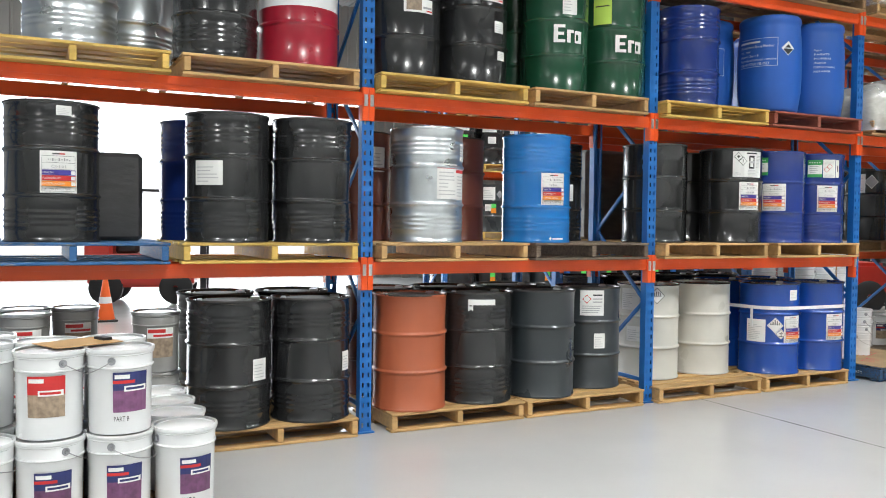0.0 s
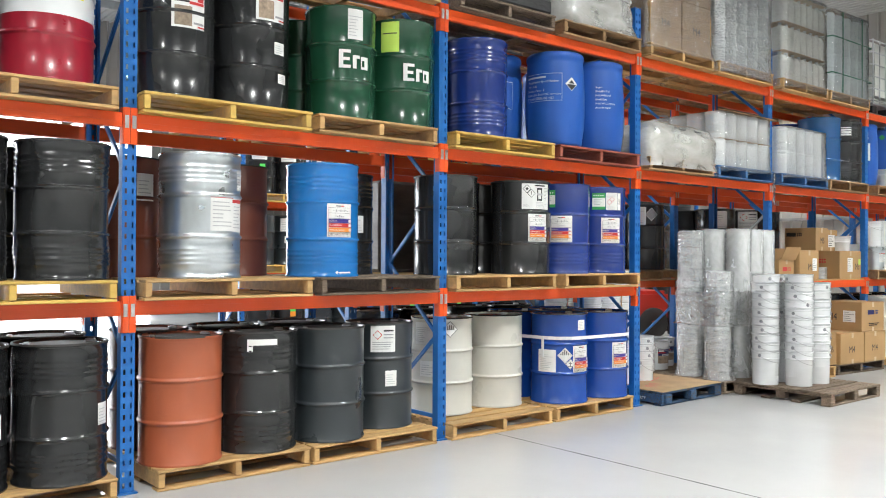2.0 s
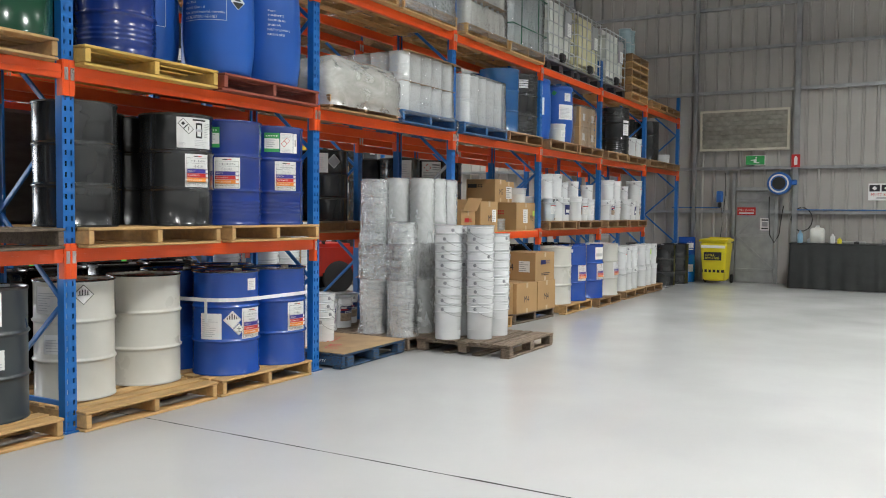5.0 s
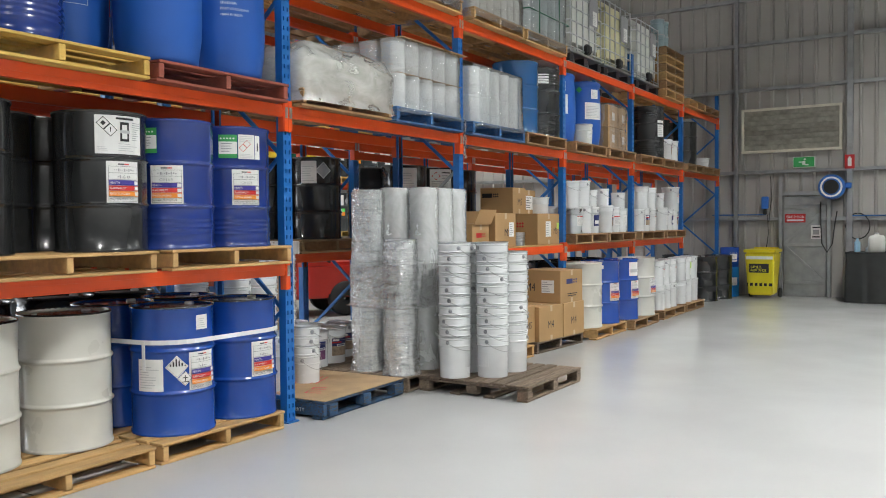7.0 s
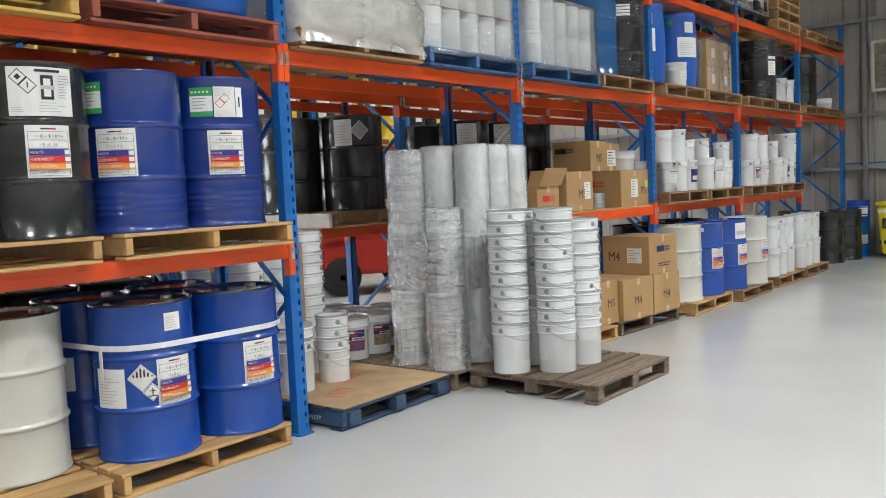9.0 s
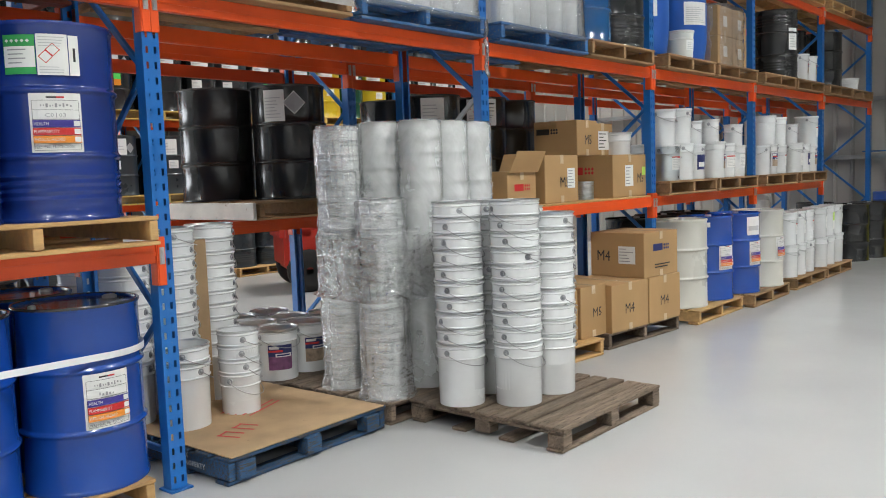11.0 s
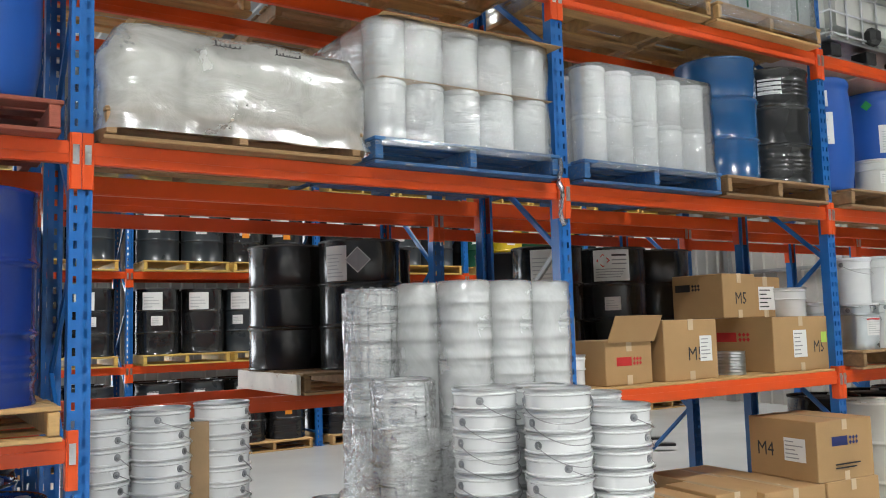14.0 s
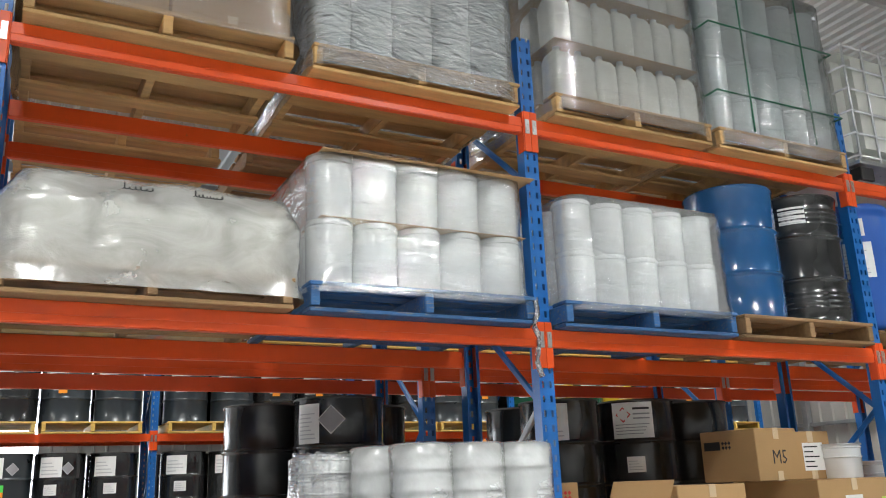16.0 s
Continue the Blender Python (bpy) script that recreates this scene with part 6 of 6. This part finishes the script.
for x, lq in ((13.55, MILK), (14.80, mat("yellowed_hdpe_plastic", (0.62, 0.58, 0.36), 0.45)), (16.20, MILK)):
    ibc(x, 5.92, TOPS[3], lq)
for k in range(6):
    pallet(17.48, YP, TOPS[3] + k * 0.146, (PINE, HARD)[k % 2], 0, 1.1, label="wooden pallet in a stack on the top level")
for x in (17.25, 17.5):
    for k in range(2):
        pail(x, 5.6, TOPS[3] + 6 * 0.146 + k * 0.27, 0.12, 0.265, body=mat("pale_blue_tin", (0.35, 0.48, 0.52), 0.3), lid=ZINC, handle=False, words="pale blue tin standing on stacked pallets", group="tins")
gd = thing("steel_tray", pose(18.85, 5.95, Z3), "grey steel tray lying on a top-level pallet", "tray")
part("tray", box_mesh(0.9, 0.8, 0.12, GIRT, 0.02), gd, pose(0, 0, 0.06))

# ---- along the end wall ----
wb = thing("wheelie_bin", pose(20.42, 4.43, 0, 0, 0, -90), "yellow wheeled spill-kit bin with a black label", "wheelie bin")
bm = bmesh.new()
v = add_box(bm, 0, 0, 0.5, 0.58, 0.66, 0.86)
for q in v:
    if q.co.z < 0.5:
        q.co.x *= 0.80
        q.co.y *= 0.78
bmesh.ops.bevel(bm, geom=bm.edges[:], offset=0.03, segments=3, affect="EDGES")
part("body", finish(bm, YELPL, True, 50), wb)
bm = bmesh.new()
add_box(bm, 0, 0.02, 0.965, 0.62, 0.74, 0.06)
add_box(bm, 0, 0.36, 1.0, 0.5, 0.05, 0.05)
bmesh.ops.bevel(bm, geom=bm.edges[:], offset=0.015, segments=2, affect="EDGES")
part("lid", finish(bm, YELPL), wb)
for s in (-1, 1):
    part("wheel", lathe_mesh(("bwheel",), [(0.02, -0.025), (0.09, -0.025), (0.10, -0.015), (0.10, 0.015), (0.09, 0.025), (0.02, 0.025)], RUBBER, 20), wb, pose(s * 0.29, 0.26, 0.10, 0, 90, 0))
part("label", label_mesh(None, lambda u, v_, l_: (u, -0.322 - l_ + (0.5 - (0.6 + v_)) * 0.05, 0.6 + v_), [("r", -0.2, -0.07, 0.18, 0.11, INK), ("t", -0.17, 0.02, 0.05, 0.22, "SPILL", PYELLOW), ("t", -0.17, -0.045, 0.05, 0.3, "RESPONSE", PYELLOW)]), wb, None, "black spill response label")
part("stripe", label_mesh(None, lambda u, v_, l_: (u, -0.300 - l_, 0.29 + v_), [("r", -0.24, -0.03, 0.24, 0.03, INK)] + [("r", -0.22 + 0.09 * i, -0.03, -0.185 + 0.09 * i, 0.03, PYELLOW) for i in range(5)]), wb, None, "black and yellow hazard stripe")
part("stripe", label_mesh(None, lambda u, v_, l_: (u, -0.338 - l_, 0.83 + v_), [("r", -0.26, -0.03, 0.26, 0.03, PWHITE)]), wb, None, "pale reflective stripe")
for z, r_, h_, mm in ((0, 0.19, 0.62, SKYB), (0.622, 0.19, 0.40, ROYAL)):
    d = thing("keg", pose(20.55, 5.12, z), "small blue steel keg stacked by the wall", "keg", "blue kegs")
    part("body", lathe_mesh(("keg", h_), [(0.01, 0), (r_ * 0.97, 0), (r_, 0.01), (r_, h_ * 0.33), (r_ * 1.04, h_ * 0.36), (r_, h_ * 0.39), (r_, h_ * 0.66), (r_ * 1.04, h_ * 0.69), (r_, h_ * 0.72), (r_, h_ - 0.01), (r_ * 0.97, h_), (r_ * 0.94, h_ - 0.015), (0.01, h_ - 0.015)], mm, 32), d)
    part("label", label_mesh(None, on_drum(r_, -50, h_ * 0.5), plain_label(0.16, 0.18, 3)), d)
ex = thing("exit_sign", pose(WX - 0.16, 3.75, 2.77), "green and white running-figure exit sign on the wall", "exit sign")
part("case", box_mesh(0.05, 0.42, 0.22, PWHITE), ex)
part("face", label_mesh(None, on_side(-0.027, 0, 0), [("r", -0.20, -0.10, 0.20, 0.10, PGREEN), ("r", -0.03, -0.06, 0.03, 0.02, PWHITE), ("d", 0.02, 0.055, 0.025, PWHITE), ("r", -0.1, -0.01, -0.03, 0.01, PWHITE), ("r", 0.03, -0.07, 0.09, -0.045, PWHITE)]), ex)
fs_ = thing("extinguisher_sign", pose(WX - 0.18, 2.90, 2.74), "red fire extinguisher location sign on a post", "sign")
part("plate", box_mesh(0.01, 0.18, 0.28, PRED, 0.002), fs_)
part("print", label_mesh(None, on_side(-0.006, 0, 0), [("r", -0.035, -0.09, 0.035, 0.07, PWHITE), ("r", -0.02, 0.07, 0.02, 0.1, PWHITE)]), fs_)
ps = thing("safety_sign", pose(WX - 0.042, 1.10, 2.05), "white safety sign about protective equipment on the wall", "sign")
part("plate", box_mesh(0.01, 0.72, 0.36, PAPER, 0.002), ps)
part("print", label_mesh(None, on_side(-0.006, 0, 0), [("r", -0.34, 0.01, -0.14, 0.15, INK), ("r", -0.11, 0.01, 0.09, 0.15, INK), ("r", 0.12, 0.01, 0.32, 0.15, INK), ("d", -0.24, 0.08, 0.05, PAPER), ("d", -0.01, 0.08, 0.05, PAPER), ("d", 0.22, 0.08, 0.05, PAPER), ("t", -0.31, -0.09, 0.07, 0.62, "MUST BE WORN", PRED), ("r", -0.2, -0.14, 0.2, -0.115, GREYP)]), ps)
hr = thing("hose_reel", pose(WX - 0.28, 3.21, 2.24), "blue air hose reel mounted on the wall post", "hose reel")
part("drum", lathe_mesh(("reel",), [(0.05, -0.09), (0.23, -0.09), (0.25, -0.07), (0.25, 0.07), (0.23, 0.09), (0.05, 0.09)], REELB, 36), hr, pose(0, 0, 0, 0, 90, 0))
part("hub", lathe_mesh(("hub",), [(0.14, -0.095), (0.14, -0.11), (0.0, -0.11)], BLKPL, 28), hr, pose(0, 0, 0, 0, 90, 0))
part("band", lathe_mesh(("band",), [(0.205, -0.092), (0.205, -0.096), (0.17, -0.096), (0.17, -0.092)], PWHITE, 28), hr, pose(0, 0, 0, 0, 90, 0))
part("bracket", box_mesh(0.12, 0.10, 0.36, REELB, 0.01), hr, pose(0.12, -0.02, 0.0))
part("bracket", box_mesh(0.08, 0.12, 0.12, REELB, 0.02), hr, pose(0.0, -0.30, 0.02))
ho = new("hose", tube_mesh(None, [(20.95, 3.42, 1.95), (20.98, 3.42, 1.5), (20.98, 3.40, 1.1), (20.96, 3.30, 0.92), (20.96, 3.20, 1.1), (20.98, 3.16, 1.5), (20.98, 3.12, 1.75)], 0.012, RUBBER, 6))
tagged(ho, "black air hose hanging in a loop", "hose")
loop = [(21.055, 2.75 + 0.22 * math.cos(t * 0.45), 1.45 + 0.26 * math.sin(t * 0.45)) for t in range(14)]
ho = new("hose", tube_mesh(None, loop, 0.012, RUBBER, 6, True))
tagged(ho, "black hose coiled on a hook on the wall girt", "hose")
hk = new("wall_hook", tube_mesh(None, [(21.09, 2.75, 1.70), (21.03, 2.75, 1.70), (21.02, 2.75, 1.73)], 0.011, GIRT, 6))
tagged(hk, "small steel hook fixed to the wall girt", "hook")
for y, z0, z1 in ((4.40, 1.55, 2.5), (4.46, 0.9, 1.7)):
    ho = new("cable", tube_mesh(None, [(21.03, y, z1), (21.03, y - 0.02, (z0 + z1) / 2), (21.02, y + 0.03, z0)], 0.008, RUBBER, 5))
    tagged(ho, "black cable running down the wall", "cable")
bx = thing("pipe_valve_box", pose(21.0, 4.50, 1.95), "blue air regulator fixed to the wall", "regulator")
part("body", box_mesh(0.10, 0.14, 0.26, REELB, 0.02), bx)
part("bowl", box_mesh(0.08, 0.08, 0.12, BLKPL, 0.02), bx, pose(0, 0, -0.19))
# draped bench
bn = thing("workbench", pose(20.45, 0.65, 0), "workbench draped in a black plastic sheet", "workbench")
verts, faces = [], []
N = 120
for i in range(N + 1):
    t = i / N
    # outline: end towards +y, then the long front towards -x
    if t < 0.14:
        ox, oy = 0.45 - 0.9 * t / 0.14, 2.2
    else:
        ox, oy = -0.45, 2.2 - 4.4 * (t - 0.14) / 0.86
    for k in range(9):
        w = k / 8
        fold = 0.025 * w * math.sin(i * 0.9 + noise.noise(Vector((i * 0.2, 0, 0))) * 4)
        verts.append((ox - (fold if t >= 0.14 else 0) - 0.02 * w, oy + (fold if t < 0.14 else 0) + (0.02 * w if t < 0.14 else 0), 0.95 - 0.94 * w))
for i in range(N):
    for k in range(8):
        a = i * 9 + k
        faces.append((a, a + 9, a + 10, a + 1))
me = bpy.data.meshes.new("mesh")
me.from_pydata(verts, [], faces)
me.materials.append(CLOTH)
me.polygons.foreach_set("use_smooth", [True] * len(me.polygons))
part("drape", me, bn)
part("top", box_mesh(0.92, 4.42, 0.03, CLOTH, 0.008), bn, pose(0, 0, 0.945))
for x_ in (-0.38, 0.38):
    for y_ in (-2.1, 0, 2.1):
        part("leg", box_mesh(0.06, 0.06, 0.92, GIRT), bn, pose(x_, y_, 0.46))
jug(20.35, 2.35, 0.96, 0.9, 0.36, words="stained white jerrycan on the draped bench", group="things on the bench")
for y, r_, h_, mm, nm in ((2.68, 0.055, 0.26, mat("pale_blue_bottle", (0.25, 0.45, 0.6), 0.3), "pale blue spray bottle on the bench"), (2.05, 0.05, 0.2, PAPER, "white bottle on the bench"), (1.92, 0.045, 0.12, PYELLOW, "yellow tin on the bench"), (2.5, 0.04, 0.1, ZINC, "small metal tin on the bench"), (1.6, 0.05, 0.05, BLKPL, "small black pot on the bench")):
    b = thing("bottle", pose(20.3, y, 0.961), nm, "bottle")
    part("body", lathe_mesh(None, [(0.005, 0), (r_, 0), (r_, h_ * 0.7), (r_ * 0.4, h_ * 0.85), (r_ * 0.4, h_), (0, h_)], mm, 20), b)
vs_ = thing("bench_vice", pose(20.6, 0.9, 0.961), "grey bench tools beside the wall", "tool")
part("body", box_mesh(0.2, 0.5, 0.10, GIRT, 0.02), vs_, pose(0, 0, 0.05))
part("tray", box_mesh(0.25, 0.7, 0.04, GIRT, 0.01), vs_, pose(0, 0.9, 0.02))

# ---- beyond the racking ----


def forklift(x, y, rz, words):
    f = thing("forklift", pose(x, y, 0, 0, 0, rz), words, "forklift")
    bm_ = bmesh.new()
    add_box(bm_, 0, 0, 0.62, 1.1, 1.9, 0.62)
    add_box(bm_, 0, 0.75, 0.95, 1.1, 0.5, 0.5)
    bmesh.ops.bevel(bm_, geom=bm_.edges[:], offset=0.07, segments=2, affect="EDGES")
    part("body", finish(bm_, FORKRED), f)
    for sx in (-0.5, 0.5):
        for sy in (-0.62, 0.62):
            part("wheel", lathe_mesh(("fwheel",), [(0.05, -0.1), (0.26, -0.1), (0.30, -0.07), (0.30, 0.07), (0.26, 0.1), (0.05, 0.1)], RUBBER, 24), f, pose(sx, sy, 0.30, 0, 90, 0))
        for sy in (-0.35, 0.75):
            part("guard_post", box_mesh(0.06, 0.06, 1.2, BLKPL, 0.01), f, pose(sx * 0.9, sy, 1.5))
        part("mast_rail", box_mesh(0.08, 0.12, 2.1, BLKPL, 0.01), f, pose(sx * 0.6, -1.1, 1.10))
        part("fork", box_mesh(0.11, 1.05, 0.04, BLKPL, 0.01), f, pose(sx * 0.6, -1.68, 0.08))
    part("guard_roof", box_mesh(1.0, 1.25, 0.05, BLKPL, 0.02), f, pose(0, 0.2, 2.12))
    part("seat", box_mesh(0.45, 0.45, 0.5, BLKPL, 0.08), f, pose(0, 0.3, 1.15))
    part("beacon", lathe_mesh(("beacon",), [(0.05, 0), (0.05, 0.1), (0.03, 0.13), (0, 0.13)], PORANGE, 16), f, pose(-0.3, 0.7, 2.145))
    return f


forklift(1.9, 16.6, 75, "red forklift parked near the open roller door")
forklift(13.6, 10.8, 60, "red forklift parked in the far aisle")
cn = thing("traffic_cone", pose(0.93, 13.5, 0), "orange traffic cone on the floor", "traffic cone")
part("base", box_mesh(0.34, 0.34, 0.03, BLKPL, 0.008), cn, pose(0, 0, 0.016))
part("cone", lathe_mesh(("cone",), [(0.14, 0.03), (0.03, 0.68), (0.02, 0.70), (0.0, 0.70)], CONEO, 24), cn)
part("stripe", lathe_mesh(("cstripe",), [(0.100, 0.28), (0.082, 0.38)], PWHITE, 24), cn)

# added white slab far outside the open door; its glow imitates blown-out daylight
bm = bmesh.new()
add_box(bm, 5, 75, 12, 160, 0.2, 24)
structure("backdrop", finish(bm, mat("glowing_white_slab", (0.95, 0.97, 1.0), 0.9, emit=2.2)), "plain white slab glowing in place of blown-out daylight outside the roller door", "backdrop")

wp = thing("timber_offcut", pose(8.975, 7.25, TOPS[1] + 0.004), "white-painted timber edge beside a rear rack pallet", "timber")
part("board", box_mesh(0.03, 1.12, 0.13, mat("chipped_white_paint", (0.70, 0.68, 0.62), 0.6, 0, 0.12, 6, 0.2, 30, wear=0.10, wearcol=(0.35, 0.25, 0.15)), 0.006), wp, pose(-0.02, 0, 0.066))
